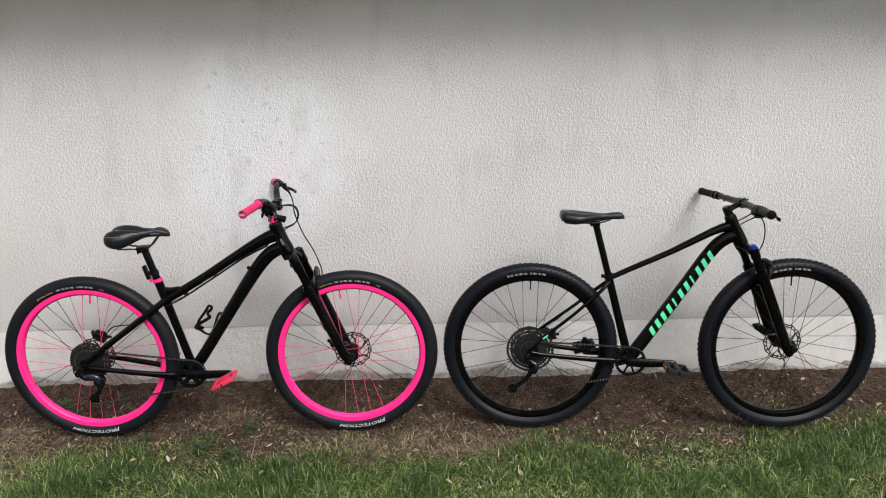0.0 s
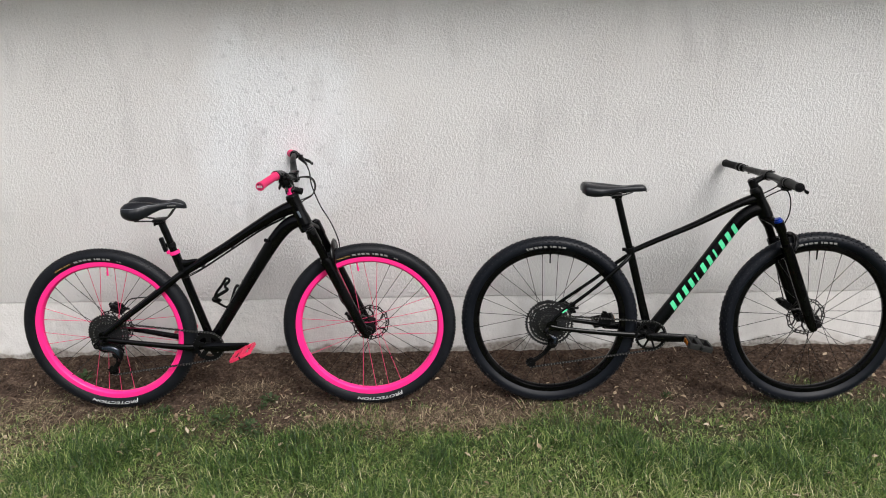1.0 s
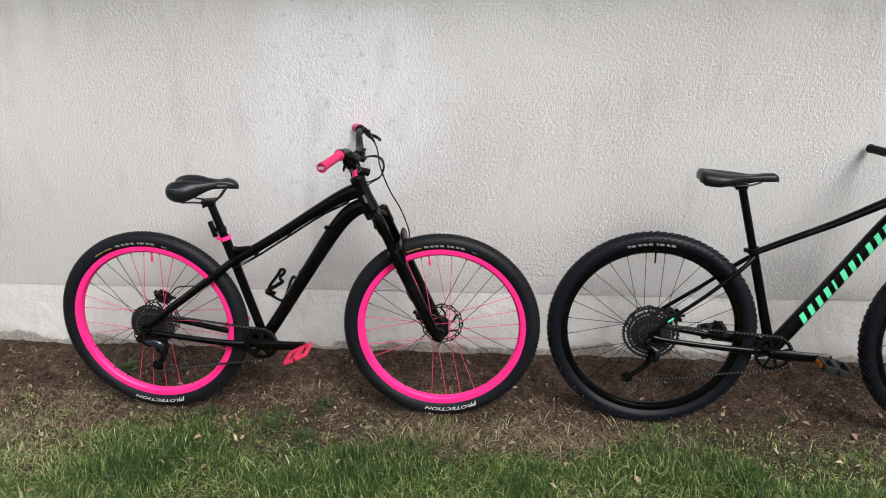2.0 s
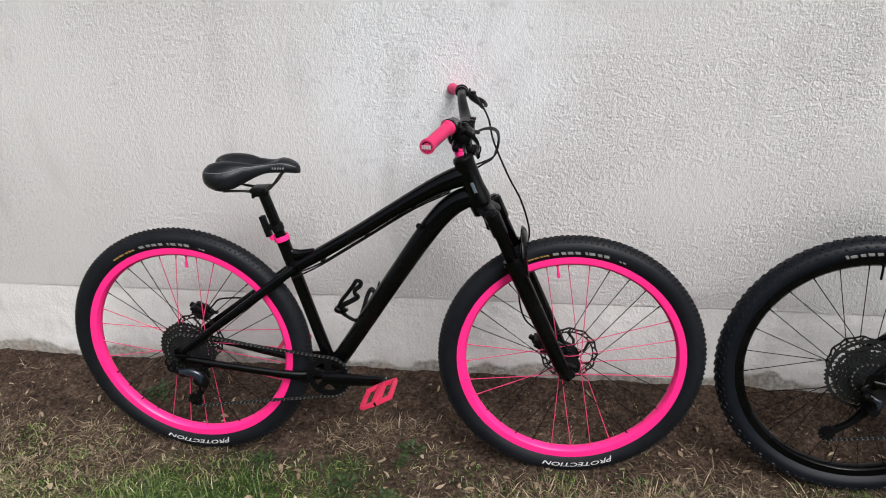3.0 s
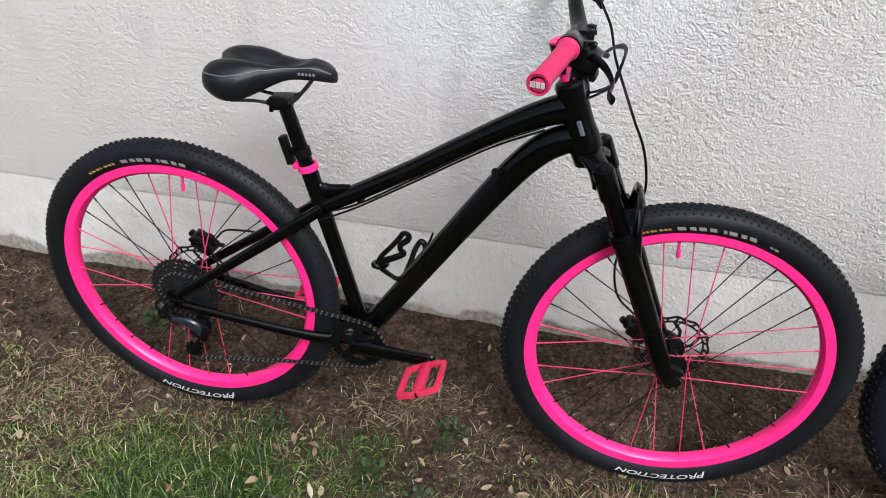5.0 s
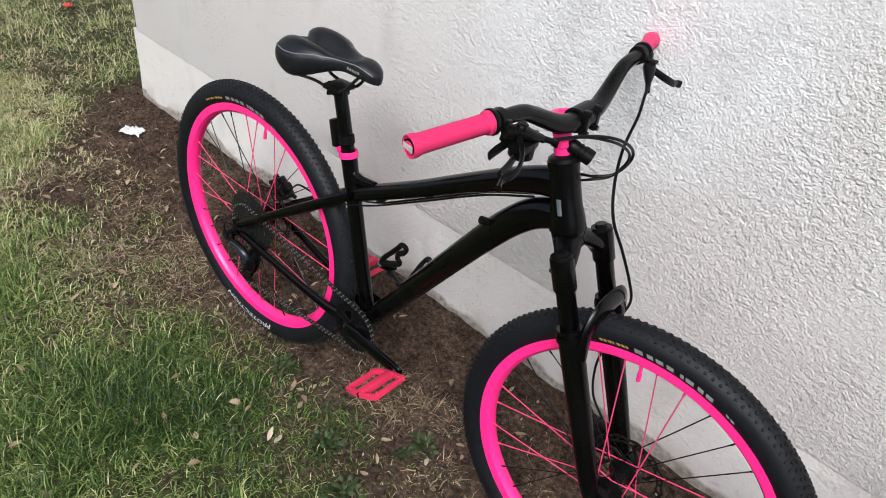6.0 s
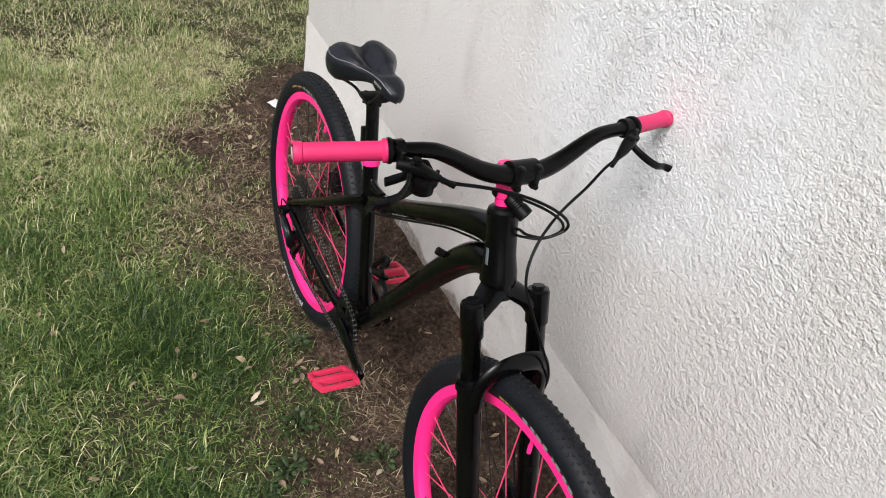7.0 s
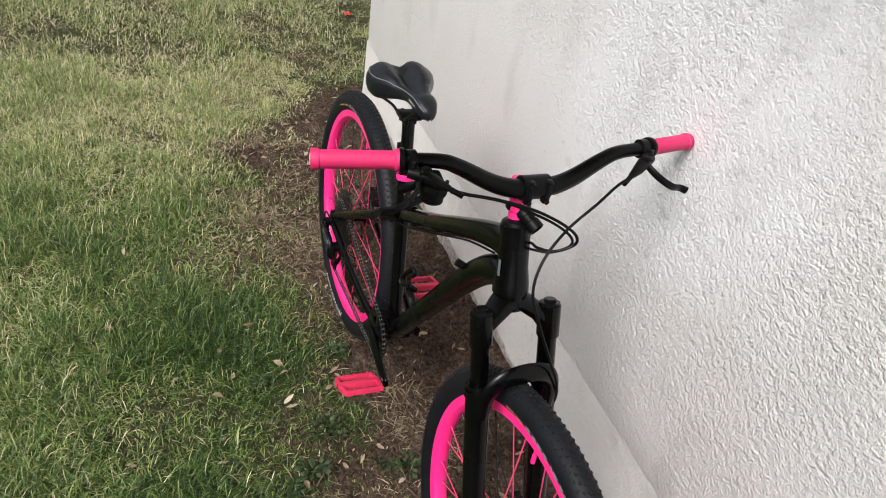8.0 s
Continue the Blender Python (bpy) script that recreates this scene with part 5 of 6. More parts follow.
    part("fork_arch", st(Geo().sweep(curve(arch, 6), spread([(0.013, 0.012), (0.015, 0.009), (0.016, 0.008), (0.016, 0.0075), (0.016, 0.008), (0.015, 0.009), (0.013, 0.012)], 6), 14, up=(0.9, 0, 0.42))), GLOSS_BLACK, fk)
    part("axle_nut", st(Geo().rod((1.084, -0.066, 0.378), (1.084, -0.080, 0.378), 0.011, 16).rod((1.084, -0.05, 0.378), (1.084, 0.07, 0.378), 0.007)), BLACK_ALLOY, fk)
    caliper(fk, (1.008, 0.062, 0.425), S)
    # stem and flat bar
    c0 = h_top + axis * 0.040
    clamp = Vector((0.862, 0, 0.990))
    part("headset", st(Geo().sweep([h_top, h_top + axis * 0.010, h_top + axis * 0.018], [0.024, 0.023, 0.019], 24)), BLACK_ALLOY, bike)
    sg = Geo().rod(c0 - axis * 0.020, c0 + axis * 0.012, 0.0175, 20).rod(c0 + axis * 0.012, c0 + axis * 0.016, 0.0150, 20)
    sg.sweep([c0, c0 + (clamp - c0) * 0.6, clamp], [(0.017, 0.013), (0.014, 0.011), (0.020, 0.014)], 16, up=(0, 0, 1))
    sg.lathe([(0.0155, -0.022), (0.0195, -0.022), (0.0195, 0.022), (0.0155, 0.022)], 24, Matrix.Translation(clamp), True)
    for sy in (-0.015, 0.015):
        for sz in (-0.015, 0.015):
            sg.rod(clamp + Vector((0.010, sy, sz)), clamp + Vector((0.024, sy, sz)), 0.004, 8)
    part("stem", st(sg), BLACK_ALLOY, bike, "black stem")
    line = [(0.826, -0.364, 0.996), (0.842, -0.22, 0.994), (0.860, -0.08, 0.991), (0.862, 0, 0.990), (0.860, 0.08, 0.991), (0.842, 0.22, 0.994), (0.826, 0.364, 0.996)]
    part("handlebar", st(Geo().sweep(curve(line, 6), spread([0.0112, 0.0112, 0.014, 0.0155, 0.014, 0.0112, 0.0112], 6), 18)), SATIN_BLACK, bike, "flat black handlebar")
    for s in (-1, 1):
        ob, m, L = grip(bike, (0.8395, s * 0.238, 0.9942), (0.826, s * 0.366, 0.996), BLACK_PLASTIC, S, False)
        part("lock_ring", Geo().lathe([(0.0115, -0.011), (0.0180, -0.011), (0.0180, -0.001), (0.0115, -0.001)], 24, m, True), BLACK_ALLOY, ob)
        lever(bike, (0.8430, s * 0.205, 0.9940), s, S)
    sh = Geo().box((0.858, -0.178, 0.974), (0.044, 0.046, 0.026), Matrix.Rotation(radians(15), 4, "Y"), 0.008).rod((0.864, -0.173, 0.980), (0.864, -0.173, 0.956), 0.019, 18)
    part("shifter", st(sh), BLACK_PLASTIC, bike, "black trigger shifter")
    hose(bike, [(0.898, 0.146, 0.968), (0.930, 0.118, 0.950), (0.985, 0.085, 0.90), (0.994, 0.080, 0.82), (0.965, 0.082, 0.74), (0.955, 0.090, 0.66), (0.975, 0.090, 0.54), (1.00, 0.075, 0.44)])
    hose(bike, [(0.898, -0.146, 0.968), (0.925, -0.07, 0.962), (0.915, 0.0, 0.948), (0.880, 0.026, 0.920), (0.835, 0.024, 0.90)])
    hose(bike, [(0.885, -0.145, 0.968), (0.930, -0.06, 0.955), (0.93, 0.01, 0.930), (0.89, 0.034, 0.902), (0.84, 0.028, 0.875)], 0.0024, "thin black gear cable")
    caliper(bike, (0.090, 0.060, 0.415))
    part("chain_guard", Geo().plate([(0.215, 0.352), (0.268, 0.342), (0.272, 0.368), (0.252, 0.400), (0.236, 0.404), (0.226, 0.380)], 0.040, 0.052), BLACK_PLASTIC, bike, "black guard on the chain stay")
    crankset(bike, BB, 32, False)
    low = Vector((-0.078, -0.044, 0.205))
    up = derailleur(bike, RH, low, False)
    ra, rc = 21 * 0.0127 / (2 * math.pi), 32 * 0.0127 / (2 * math.pi)
    cass = [(ra * math.cos(radians(a)), -0.048, 0.378 + ra * math.sin(radians(a))) for a in range(250, 88, -14)]
    front = [(0.422 + rc * math.cos(radians(a)), -0.0485, 0.326 + rc * math.sin(radians(a))) for a in range(92, -96, -8)]
    chain(bike, [(up.x + 0.015, -0.046, up.z), *cass, *front, (low.x, -0.046, low.z - 0.022), (low.x - 0.02, -0.046, low.z)], "dark steel chain")
    return bike


PINK_BIKE = pink_bike()
PINK_BIKE.matrix_basis = LEVEL @ Matrix.Translation((-1.5318, -0.449, -0.0065)) @ Euler((radians(-3.6), radians(0.6), radians(0.3))).to_matrix().to_4x4() @ Matrix.Scale(1.0217, 4)
BLACK_BIKE = black_bike()
NUDGE = Matrix.Translation((0.938, -0.406, 0.376)) @ Euler((-0.0087, 0.0042, 0.0081)).to_matrix().to_4x4() @ Matrix.Translation((-0.95, 0.4, -0.38))
BLACK_BIKE.matrix_basis = NUDGE @ LEVEL @ Matrix.Translation((0.4071, -0.4352, -0.0262)) @ Euler((radians(-5.5), radians(-0.7), radians(-4.0))).to_matrix().to_4x4() @ Matrix.Scale(1.0212, 4)

# ---------------------------------------------------------------- lawn, straw, leaves and small things on the ground
rng = np.random.default_rng(7)


def blade_mesh(name, root, az, length, width, lean, tone, mat, droop=0.5):
    """Many bent blades in one mesh: each five corners, two faces."""
    n = len(root)
    up = np.zeros((n, 3))
    fwd = np.stack([np.cos(az), np.sin(az), np.zeros(n)], 1)
    side = np.stack([-np.sin(az), np.cos(az), np.zeros(n)], 1) * (width / 2)[:, None]
    up[:, 2] = 1
    mid = root + (fwd * np.sin(lean)[:, None] + up * np.cos(lean)[:, None]) * (length * 0.55)[:, None]
    l2 = np.clip(lean + droop, 0, 1.75)
    tip = mid + (fwd * np.sin(l2)[:, None] + up * np.cos(l2)[:, None]) * (length * 0.45)[:, None]
    base = root - up * 0.004
    verts = np.stack([base - side, base + side, mid + side * 0.8, mid - side * 0.8, tip], 1).reshape(-1, 3)
    k = np.arange(n)[:, None] * 5
    quads, tris = k + np.array([0, 1, 2, 3]), k + np.array([3, 2, 4])
    loops = np.concatenate([quads, tris], 1).reshape(-1)
    starts = (np.arange(n)[:, None] * 7 + np.array([0, 4])).reshape(-1)
    me = bpy.data.meshes.new(name)
    me.vertices.add(5 * n)
    me.vertices.foreach_set("co", verts.astype(np.float32).reshape(-1))
    me.loops.add(7 * n)
    me.loops.foreach_set("vertex_index", loops.astype(np.int32))
    me.polygons.add(2 * n)
    me.polygons.foreach_set("loop_start", starts.astype(np.int32))
    me.update(calc_edges=True)
    me.validate()
    layer = me.attributes.new("tone", "FLOAT", "POINT")
    layer.data.foreach_set("value", np.repeat(tone, 5).astype(np.float32))
    me.polygons.foreach_set("use_smooth", np.ones(2 * n, bool))
    me.materials.append(mat)
    return me


def leafy(name, stops, rough=0.6, through_light=0.3):
    """Colour by the tone of each blade, with a little light passing through."""
    m = bpy.data.materials.new(name)
    m.use_nodes = True
    nt = m.node_tree
    b = nt.nodes["Principled BSDF"]
    b.inputs["Roughness"].default_value = rough
    b.inputs["Specular IOR Level"].default_value = 0.34
    at = nt.nodes.new("ShaderNodeAttribute")
    at.attribute_name = "tone"
    geo = nt.nodes.new("ShaderNodeNewGeometry")
    jit = nt.nodes.new("ShaderNodeMath")
    jit.operation = "MULTIPLY_ADD"
    nt.links.new(geo.outputs["Random Per Island"], jit.inputs[0])
    jit.inputs[1].default_value = 0.12
    nt.links.new(at.outputs["Fac"], jit.inputs[2])
    r = nt.nodes.new("ShaderNodeValToRGB")
    e = r.color_ramp.elements
    e[0].position, e[0].color = stops[0][0], (*stops[0][1], 1)
    e[1].position, e[1].color = stops[-1][0], (*stops[-1][1], 1)
    for p, c in stops[1:-1]:
        e.new(p).color = (*c, 1)
    nt.links.new(jit.outputs[0], r.inputs[0])
    nt.links.new(r.outputs[0], b.inputs["Base Color"])
    tr = nt.nodes.new("ShaderNodeBsdfTranslucent")
    nt.links.new(r.outputs[0], tr.inputs["Color"])
    mx = nt.nodes.new("ShaderNodeMixShader")
    mx.inputs[0].default_value = through_light
    nt.links.new(b.outputs[0], mx.inputs[1])
    nt.links.new(tr.outputs[0], mx.inputs[2])
    nt.links.new(mx.outputs[0], nt.nodes["Material Output"].inputs["Surface"])
    return m


GRASS = leafy("lawn_blades", [(0.0, (0.018, 0.042, 0.011)), (0.3, (0.064, 0.124, 0.028)), (0.55, (0.185, 0.275, 0.066)), (0.78, (0.350, 0.385, 0.145)), (1.0, (0.68, 0.62, 0.40))], 0.42)
STRAW = leafy("dead_straw", [(0.0, (0.030, 0.020, 0.013)), (0.5, (0.120, 0.084, 0.054)), (1.0, (0.44, 0.345, 0.235))], 0.75, 0.15)
WEED = leafy("weed_leaves", [(0.0, (0.022, 0.044, 0.014)), (1.0, (0.058, 0.090, 0.032))], 0.5, 0.25)
LITTER = leafy("dry_leaves", [(0.0, (0.13, 0.085, 0.05)), (0.5, (0.32, 0.24, 0.16)), (1.0, (0.58, 0.50, 0.38))], 0.7, 0.1)


def lawn():
    roots, tones, lens, leans, dirs = [], [], [], [], []
    for x0, x1, y0, y1, per in ((-3.6, 2.5, -2.0, -0.25, 50000), (-7.6, -3.3, -2.7, 1.9, 10500), (-3.4, -0.6, -2.6, -1.75, 14000), (-10.0, 5.0, -6.0, 3.0, 1300), (-6.4, 3.4, -3.4, 0.5, 2600)):
        n = int((x1 - x0) * (y1 - y0) * per)
        soft = 0.02 if per > 30000 else 0.3
        xs, ys, u = rng.uniform(x0, x1, n) + rng.normal(0, max(soft, 0.12), n), rng.uniform(y0, y1, n) - abs(rng.normal(0, soft, n)), rng.uniform(0, 1, n)
        for x, y, k in zip(xs.tolist(), ys.tolist(), u.tolist()):
            g = greenness(x, y)
            if x > -2.9 and y > -0.05:
                continue
            if per > 30000:  # the dense part thins out to its rims
                g *= min(max((y + 2.0) / 0.6, 0), 1) * min(max((x + 3.6) / 0.5, 0), 1) * min(max((2.5 - x) / 0.4, 0), 1)
            tuft = 0.7 * noise.noise((x * 2.4, y * 2.4, 4.0)) + 0.55 * noise.noise((x * 7, y * 7, 9.0)) + 0.35 * noise.noise((x * 19, y * 19, 3.0))
            if k > (g ** 1.2) * (0.74 + 0.85 * tuft) + (0.015 if g > 0 else 0) + 0.40 * math.exp(-((y + 0.62 - 0.12 * min(max((-1.4 - x) / 0.4, 0), 1)) / 0.16) ** 2) * max(noise.noise((x * 5.5, y * 5.5, 31.0)) + 0.16, 0):
                continue
            roots.append((x, y, rise(x, y)))
            # darker green beside the bed, paler and yellower out on the open lawn
            far = 0.16 * min(max((-1.05 - y) / 0.35, (-1.85 - x) / 0.6, 0), 1) + 0.25 * min(max((-1.9 - x) / 1.0, 0), 1)
            tones.append(0.33 - 0.34 * tuft + far + (1 - g) * 0.12 + 0.02 - 0.17 * min(max((x + 2.0) / 0.7, 0), 1) * min(max((y + 1.35) / 0.55, 0), 1) + 0.04 * min(max((x + 0.6) / 0.8, 0), 1))
            lens.append((0.043 + 0.032 * tuft) * (0.45 + 0.55 * g))
            dirs.append(6.3 * noise.noise((x * 5, y * 5, 21.0)) + 3.0 * noise.noise((x * 14, y * 14, 6.0)))
            leans.append(1.10 - 0.40 * tuft)
    n = len(roots)
    tone = np.clip(np.array(tones) + rng.normal(0, 0.28, n), 0.0, 0.98)
    length = np.clip(np.array(lens) * rng.uniform(0.5, 1.7, n), 0.010, 0.10)
    me = blade_mesh("lawn_grass", np.array(roots), np.array(dirs) + rng.normal(0, 2.6, n), length, rng.uniform(0.0012, 0.0033, n), np.clip(np.array(leans) + rng.normal(0, 0.42, n), 0.05, 1.5), tone, GRASS, 0.6)
    tagged(new("lawn_grass", me), "patchy short lawn of green and yellowing grass", "grass", kind="stuff")


def straw():
    roots, n_all = [], 300000
    xs, ys, u = rng.uniform(-5.0, 2.3, n_all), rng.uniform(-2.2, -0.06, n_all), rng.uniform(0, 1, n_all)
    for x, y, k in zip(xs.tolist(), ys.tolist(), u.tolist()):
        clump = 1.3 * noise.noise((x * 3.1, y * 3.1, 12.0)) + 0.9 * noise.noise((x * 9, y * 9, 2.0))
        band = math.exp(-((y + 0.57) / 0.16) ** 2) * (0.8 if x < 1.1 else 0.35) + 0.04 + (0.25 if x < -1.8 and y > -0.95 else 0) + 0.08 * greenness(x, y)
        if k < band * (0.16 + 0.95 * clump):
            roots.append((x, y, rise(x, y) + 0.004))
    n = len(roots)
    az, length = rng.uniform(0, 2 * math.pi, n), rng.uniform(0.016, 0.070, n)
    lean, tone = np.clip(rng.normal(1.42, 0.20, n), 0.5, 1.62), np.clip(rng.normal(0.33, 0.27, n) + np.array([0.20 * min(max((-1.6 - p[0]) / 0.4, 0), 1) for p in roots]), 0, 0.95)
    # chaff: short broken bits strewn over the bed
    k = 13000
    cx, cy = rng.uniform(-3.1, 2.2, k), -0.10 - abs(rng.normal(0, 0.33, k))
    keep = [(x, y, rise(x, y) + 0.003) for x, y, q in zip(cx.tolist(), cy.tolist(), rng.uniform(-0.5, 0.4, k).tolist()) if noise.noise((x * 4, y * 4, 17.0)) + 0.6 * noise.noise((x * 13, y * 13, 8.0)) > q]
    k = len(keep)
    roots += keep
    az, length = np.concatenate([az, rng.uniform(0, 2 * math.pi, k)]), np.concatenate([length, rng.uniform(0.004, 0.020, k)])
    lean, tone = np.concatenate([lean, rng.uniform(1.25, 1.6, k)]), np.concatenate([tone, np.clip(rng.normal(0.28, 0.26, k), 0, 0.9)])
    n += k
    # matted tufts: stems that arch out of one root and fall over each other
    spots = [(-0.99, -0.36, 0.10), (-1.06, -0.33, 0.09), (-1.10, -0.39, 0.09), (-0.93, -0.34, 0.08), (-1.15, -0.34, 0.06), (-0.87, -0.31, 0.06), (-1.02, -0.43, 0.09), (-0.82, -0.30, 0.05), (-0.79, -0.46, 0.07), (-0.60, -0.30, 0.04), (-0.40, -0.33, 0.05), (-0.20, -0.30, 0.05), (-0.45, -0.56, 0.09), (-0.30, -0.58, 0.10), (-0.15, -0.55, 0.09), (0.0, -0.50, 0.09), (0.12, -0.46, 0.08), (-1.95, -0.42, 0.08), (-2.05, -0.52, 0.10), (-1.90, -0.55, 0.08), (-2.30, -0.50, 0.10), (-2.20, -0.66, 0.09), (-2.45, -0.38, 0.08), (-2.65, -0.60, 0.09)]
    spots += [(-0.62 + 0.052 * i, -0.62 + 0.05 * math.sin(2.3 * i), 0.07 + 0.02 * (i % 3)) for i in range(18)]
    while len(spots) < 96:
        x, y = float(rng.uniform(-3.0, 2.1)), float(-0.56 + rng.normal(0, 0.13))
        if y < -0.12 and greenness(x, y) < 0.85:
            spots.append((x, y, float(rng.uniform(0.035, 0.075))))
    more, maz, mlen, mlean, mtone = [], [], [], [], []
    for x, y, size in spots:
        k = int(2100 * size)
        r, a = size * 0.75 * np.sqrt(rng.uniform(0, 1, k)), rng.uniform(0, 2 * math.pi, k)
        for q, w in zip(r.tolist(), a.tolist()):
            px, py = x + q * math.cos(w), y + q * math.sin(w)
            more.append((px, py, rise(px, py) + 0.002))
        maz.append(a + rng.normal(0, 1.5, k))
        mlen.append(rng.uniform(0.22, 0.85, k) * size)
        mlean.append(np.clip(1.34 + r / size * 0.18 + rng.normal(0, 0.26, k), 0.5, 1.60))
        mtone.append(np.clip(rng.normal(0.45 if x < -1.7 or (y < -0.5 and -0.7 < x < 0.4) else 0.36, 0.30, k), 0.0, 1.0))
    roots, az, length = np.array(roots + more), np.concatenate([az, *maz]), np.concatenate([length, *mlen])
    lean, tone, n = np.concatenate([lean, *mlean]), np.concatenate([tone, *mtone]), n + len(more)
    me = blade_mesh("dry_grass", roots, az, length, rng.uniform(0.0012, 0.0034, n), lean, tone, STRAW, 0.35)
    tagged(new("dry_grass", me), "dead straw-coloured grass stems matted on the soil", "dry grass", kind="stuff")


def leaf_shape(L, W, curl, cup):
    """One leaf lying along x, of ten corners."""
    v, f = [], []
    for i, (s, w) in enumerate(((0, 0.05), (0.22, 0.75), (0.5, 1.0), (0.78, 0.62), (1.0, 0.03))):
        x, z = L * (s - 0.5), curl * math.sin(math.pi * s) * L
        for k in (-1, 0, 1):
            v.append((x, k * w * W / 2, z + cup * abs(k) * w * W))
        if i:
            a = 3 * (i - 1)
            f += [(a, a + 1, a + 4, a + 3), (a + 1, a + 2, a + 5, a + 4)]
    return v, f


def scatter_leaves():
    g, tones = Geo(), []
    spots = [(-0.974, -0.895), (-1.157, -0.695), (-1.132, -0.690), (-0.833, -0.456), (1.013, -0.715)]
    while len(spots) < 900:
        x, y = random.uniform(-5, 2.2), random.uniform(-2.4, -0.08)
        g2 = greenness(x, y)
        if random.random() < (0.9 if g2 < 0.5 and y < -0.3 else 0.30):
            spots.append((x, y))
    for i, (x, y) in enumerate(spots):
        L = random.uniform(0.010, 0.036) if i > 4 else random.uniform(0.028, 0.040)
        v, f = leaf_shape(L, L * random.uniform(0.3, 0.55), random.uniform(-0.15, 0.25), random.uniform(0.0, 0.35))
        m = Matrix.Translation((x, y, rise(x, y) + (0.008 if greenness(x, y) < 0.5 else 0.020))) @ Euler((random.uniform(-0.35, 0.35), random.uniform(-0.35, 0.35), random.uniform(0, 6.28))).to_matrix().to_4x4()
        g.add([m @ Vector(p) for p in v], f)
        tones += [random.uniform(0.05, 0.62) if i > 4 else random.uniform(0.6, 0.85)] * len(v)
    me = g.mesh("fallen_leaves", LITTER, angle=60)
    me.attributes.new("tone", "FLOAT", "POINT").data.foreach_set("value", tones)
    tagged(new("fallen_leaves", me), "small dry tan leaves scattered over soil and lawn", "leaves", kind="stuff")


def clods():
    g = Geo()
    base = [Vector(p).normalized() for p in ((0, 0, 1), (1, 0, 0.2), (0.3, 0.95, 0.1), (-0.8, 0.6, 0.2), (-0.8, -0.6, 0.1), (0.3, -0.95, 0.2), (0, 0, -1))]
    tri = [(0, 1, 2), (0, 2, 3), (0, 3, 4), (0, 4, 5), (0, 5, 1), (6, 2, 1), (6, 3, 2), (6, 4, 3), (6, 5, 4), (6, 1, 5)]
    for i in range(9000):
        x, y = random.uniform(-3.2, 2.2), -abs(random.gauss(0, 0.30)) - 0.02
        if greenness(x, y) > 0.6:
            continue
        r = random.uniform(0.0015, 0.0065) * (2.0 if random.random() < 0.07 else 1)
        m = Matrix.Translation((x, y, rise(x, y) + r * 0.2)) @ Euler((random.uniform(0, 6), random.uniform(0, 6), random.uniform(0, 6))).to_matrix().to_4x4()
        g.add([m @ (p * (r * random.uniform(0.7, 1.3))) for p in base], tri)
    me = g.mesh("soil_clods", material("dry_soil_crumbs", (0.060, 0.0390, 0.0275), 0.95, vary=0.7, scale=30, spec=0.15), angle=70)
    tagged(new("soil_clods", me), "crumbs of dry brown soil along the wall", "soil", kind="stuff")


def weed(x, y, size, count, seed):
    """A low broad-leaved rosette."""
    rnd = random.Random(seed)
    g, tones = Geo(), []
    for i in range(count):
        L = size * rnd.uniform(0.13, 0.26)
        v, f = leaf_shape(L, L * rnd.uniform(0.45, 0.7), 0.15, -0.1)
        r, a = size * math.sqrt(rnd.random()) * 0.55, rnd.uniform(0, 6.28)
        m = Matrix.Translation((r * math.cos(a), r * math.sin(a), rnd.uniform(0.008, 0.040) * (1.2 - r / size))) @ Euler((rnd.uniform(-0.4, 0.4), rnd.uniform(-0.7, 0.2), a + rnd.uniform(-0.6, 0.6))).to_matrix().to_4x4()
        g.add([m @ Vector(p) for p in v], f)
        tones += [rnd.uniform(0, 0.9)] * len(v)
        g.sweep([(0, 0, -0.004), m @ Vector((-L / 2, 0, 0))], 0.0008, 3, caps=False)
        tones += [0.3] * 6
    me = g.mesh("weed", WEED, angle=60)
    me.attributes.new("tone", "FLOAT", "POINT").data.foreach_set("value", tones)
    ob = tagged(new("weed", me), "low green broad-leaved weed growing in bare soil", "weed", "weeds by the wall")
    ob.location = (x, y, rise(x, y) - 0.002)


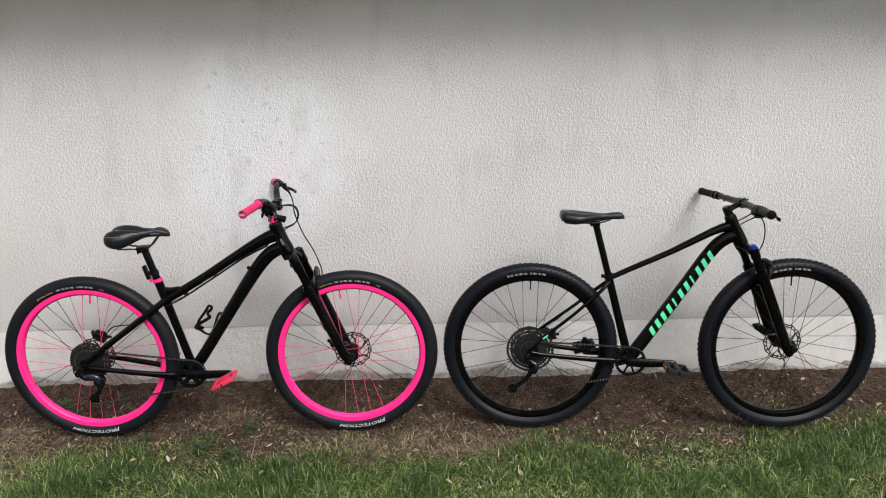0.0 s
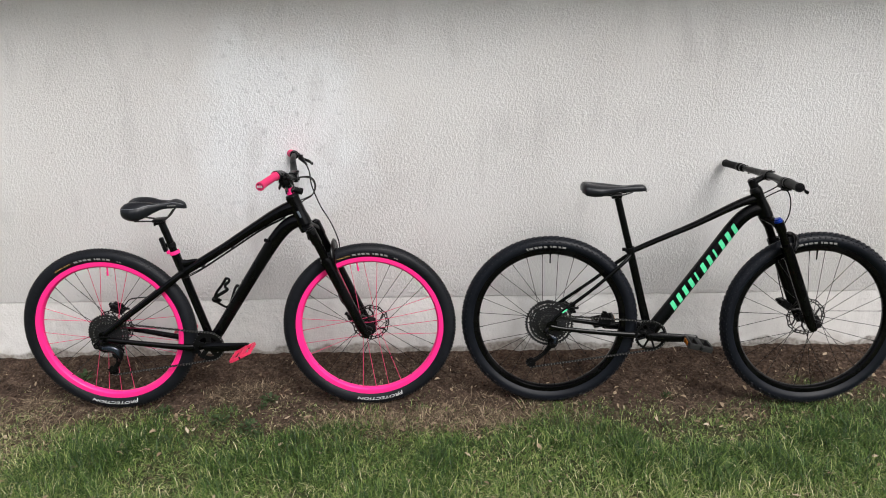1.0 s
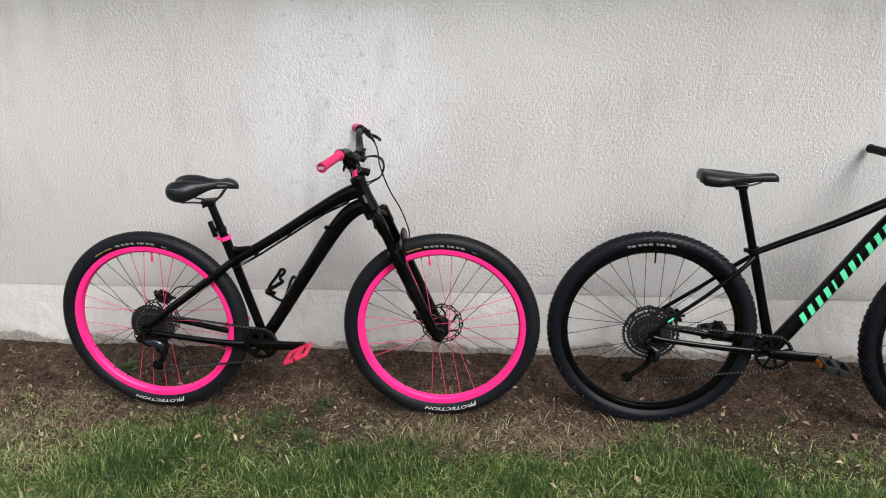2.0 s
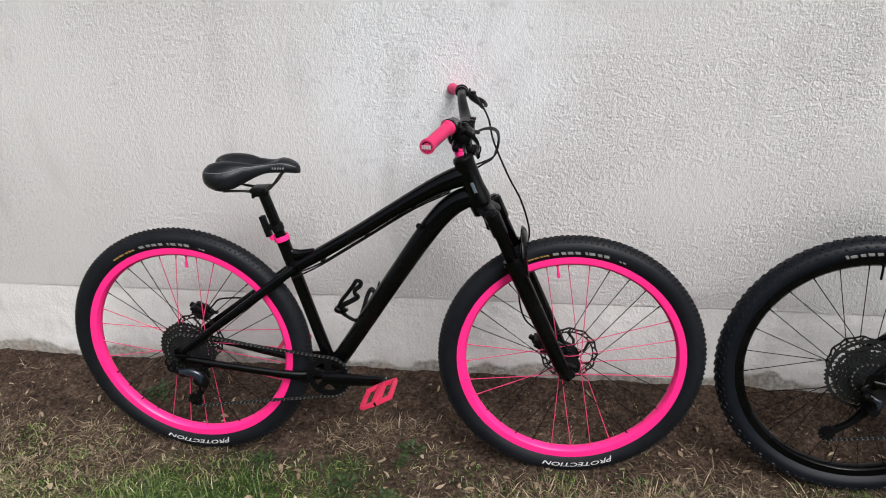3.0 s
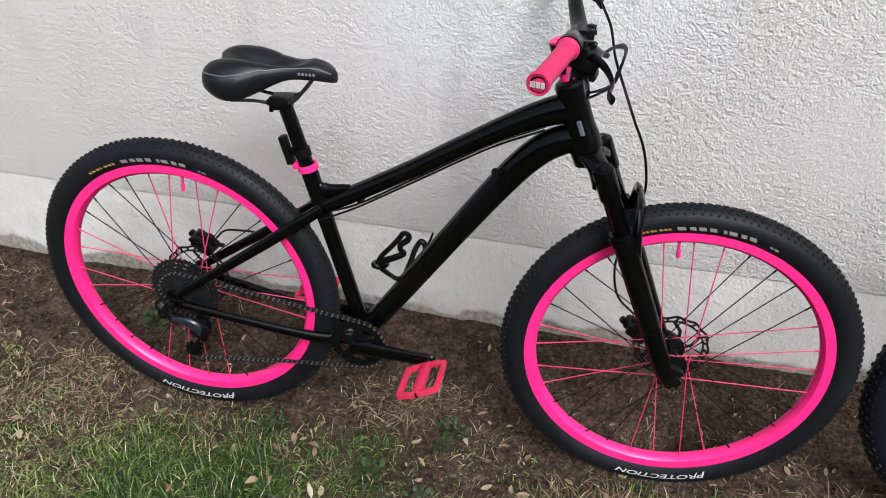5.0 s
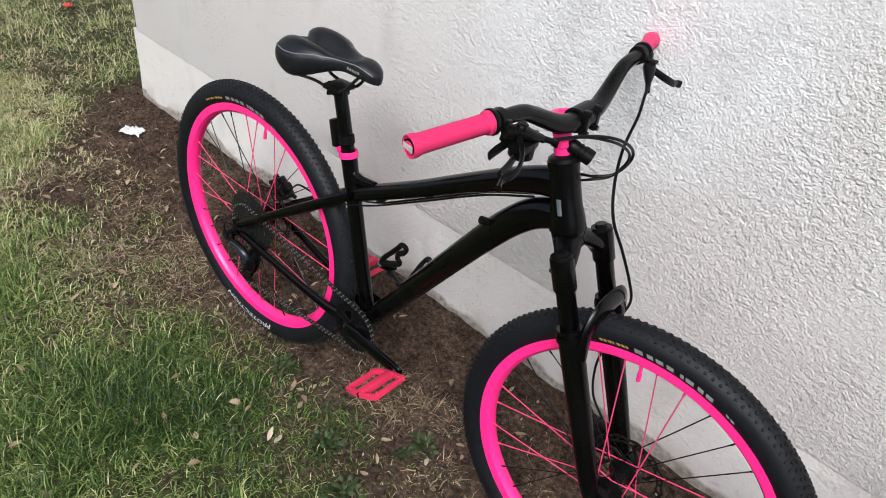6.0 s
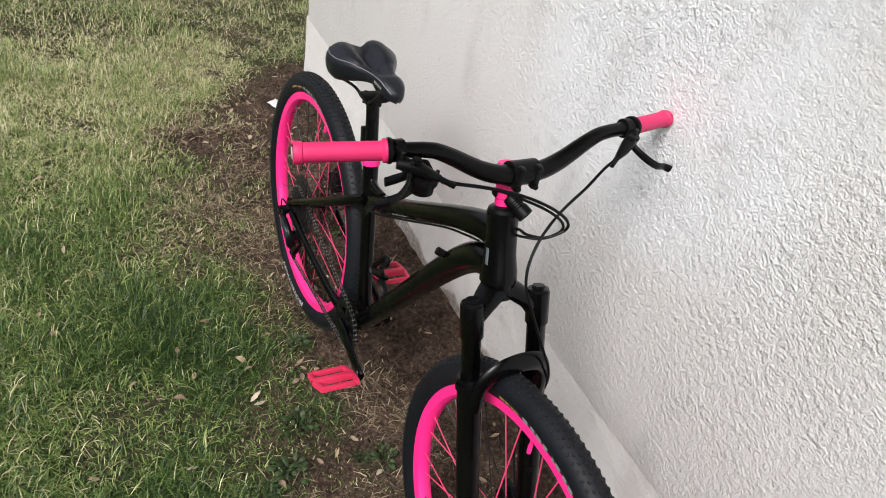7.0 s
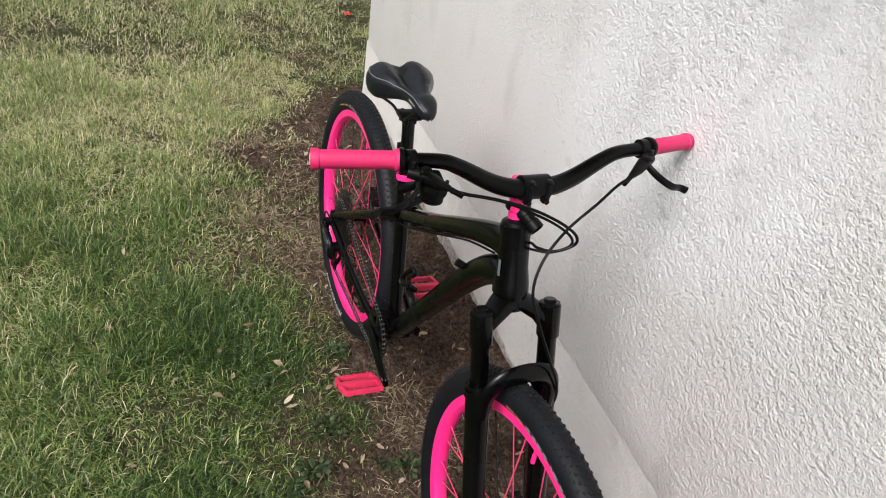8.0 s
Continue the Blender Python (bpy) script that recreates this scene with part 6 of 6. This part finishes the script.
def crumpled_paper(x, y):
    g = Geo()
    n = 9
    v = [(0.055 * (i / (n - 1) - 0.5) * 1.6, 0.055 * (j / (n - 1) - 0.5), 0.014 * noise.noise((i * 0.7, j * 0.8, 5.0)) + 0.014) for j in range(n) for i in range(n)]
    g.add(v, [(j * n + i, j * n + i + 1, (j + 1) * n + i + 1, (j + 1) * n + i) for j in range(n - 1) for i in range(n - 1)])
    me = g.mesh("paper_scrap", material("white_paper", (0.60, 0.61, 0.64), 0.7, vary=0.06), angle=15)
    ob = tagged(new("paper_scrap", me), "crumpled scrap of white paper lying on soil", "paper")
    ob.location, ob.rotation_euler = (x, y, rise(x, y)), (0, 0, 0.5)
    sol = ob.modifiers.new("thickness", "SOLIDIFY")
    sol.thickness = 0.0006


def red_scrap(x, y):
    g = Geo()
    n = 6
    v = [(0.05 * (i / (n - 1) - 0.5), 0.035 * (j / (n - 1) - 0.5), 0.012 * noise.noise((i * 0.9, j * 0.9, 8.0)) + 0.028) for j in range(n) for i in range(n)]
    g.add(v, [(j * n + i, j * n + i + 1, (j + 1) * n + i + 1, (j + 1) * n + i) for j in range(n - 1) for i in range(n - 1)])
    ob = tagged(new("red_scrap", g.mesh("red_scrap", material("red_plastic_film", (0.6, 0.05, 0.03), 0.5), angle=15)), "small red plastic scrap lying in the grass", "litter")
    ob.location = (x, y, rise(x, y))
    sol = ob.modifiers.new("thickness", "SOLIDIFY")
    sol.thickness = 0.0006


lawn()
straw()
scatter_leaves()
clods()
for k, (wx, wy, ws, wc) in enumerate(((-0.872, -0.43, 0.075, 50), (-0.903, -0.679, 0.09, 50), (-1.829, -0.21, 0.10, 50), (-0.895, -0.486, 0.05, 26), (-1.046, -0.607, 0.09, 46), (-1.329, -0.52, 0.08, 36), (-0.855, -0.756, 0.08, 40), (-1.225, -0.765, 0.07, 34), (0.93, -0.42, 0.05, 22))):
    weed(wx, wy, ws, wc, k)
crumpled_paper(-2.717, -0.193)
red_scrap(-4.02, 0.185)
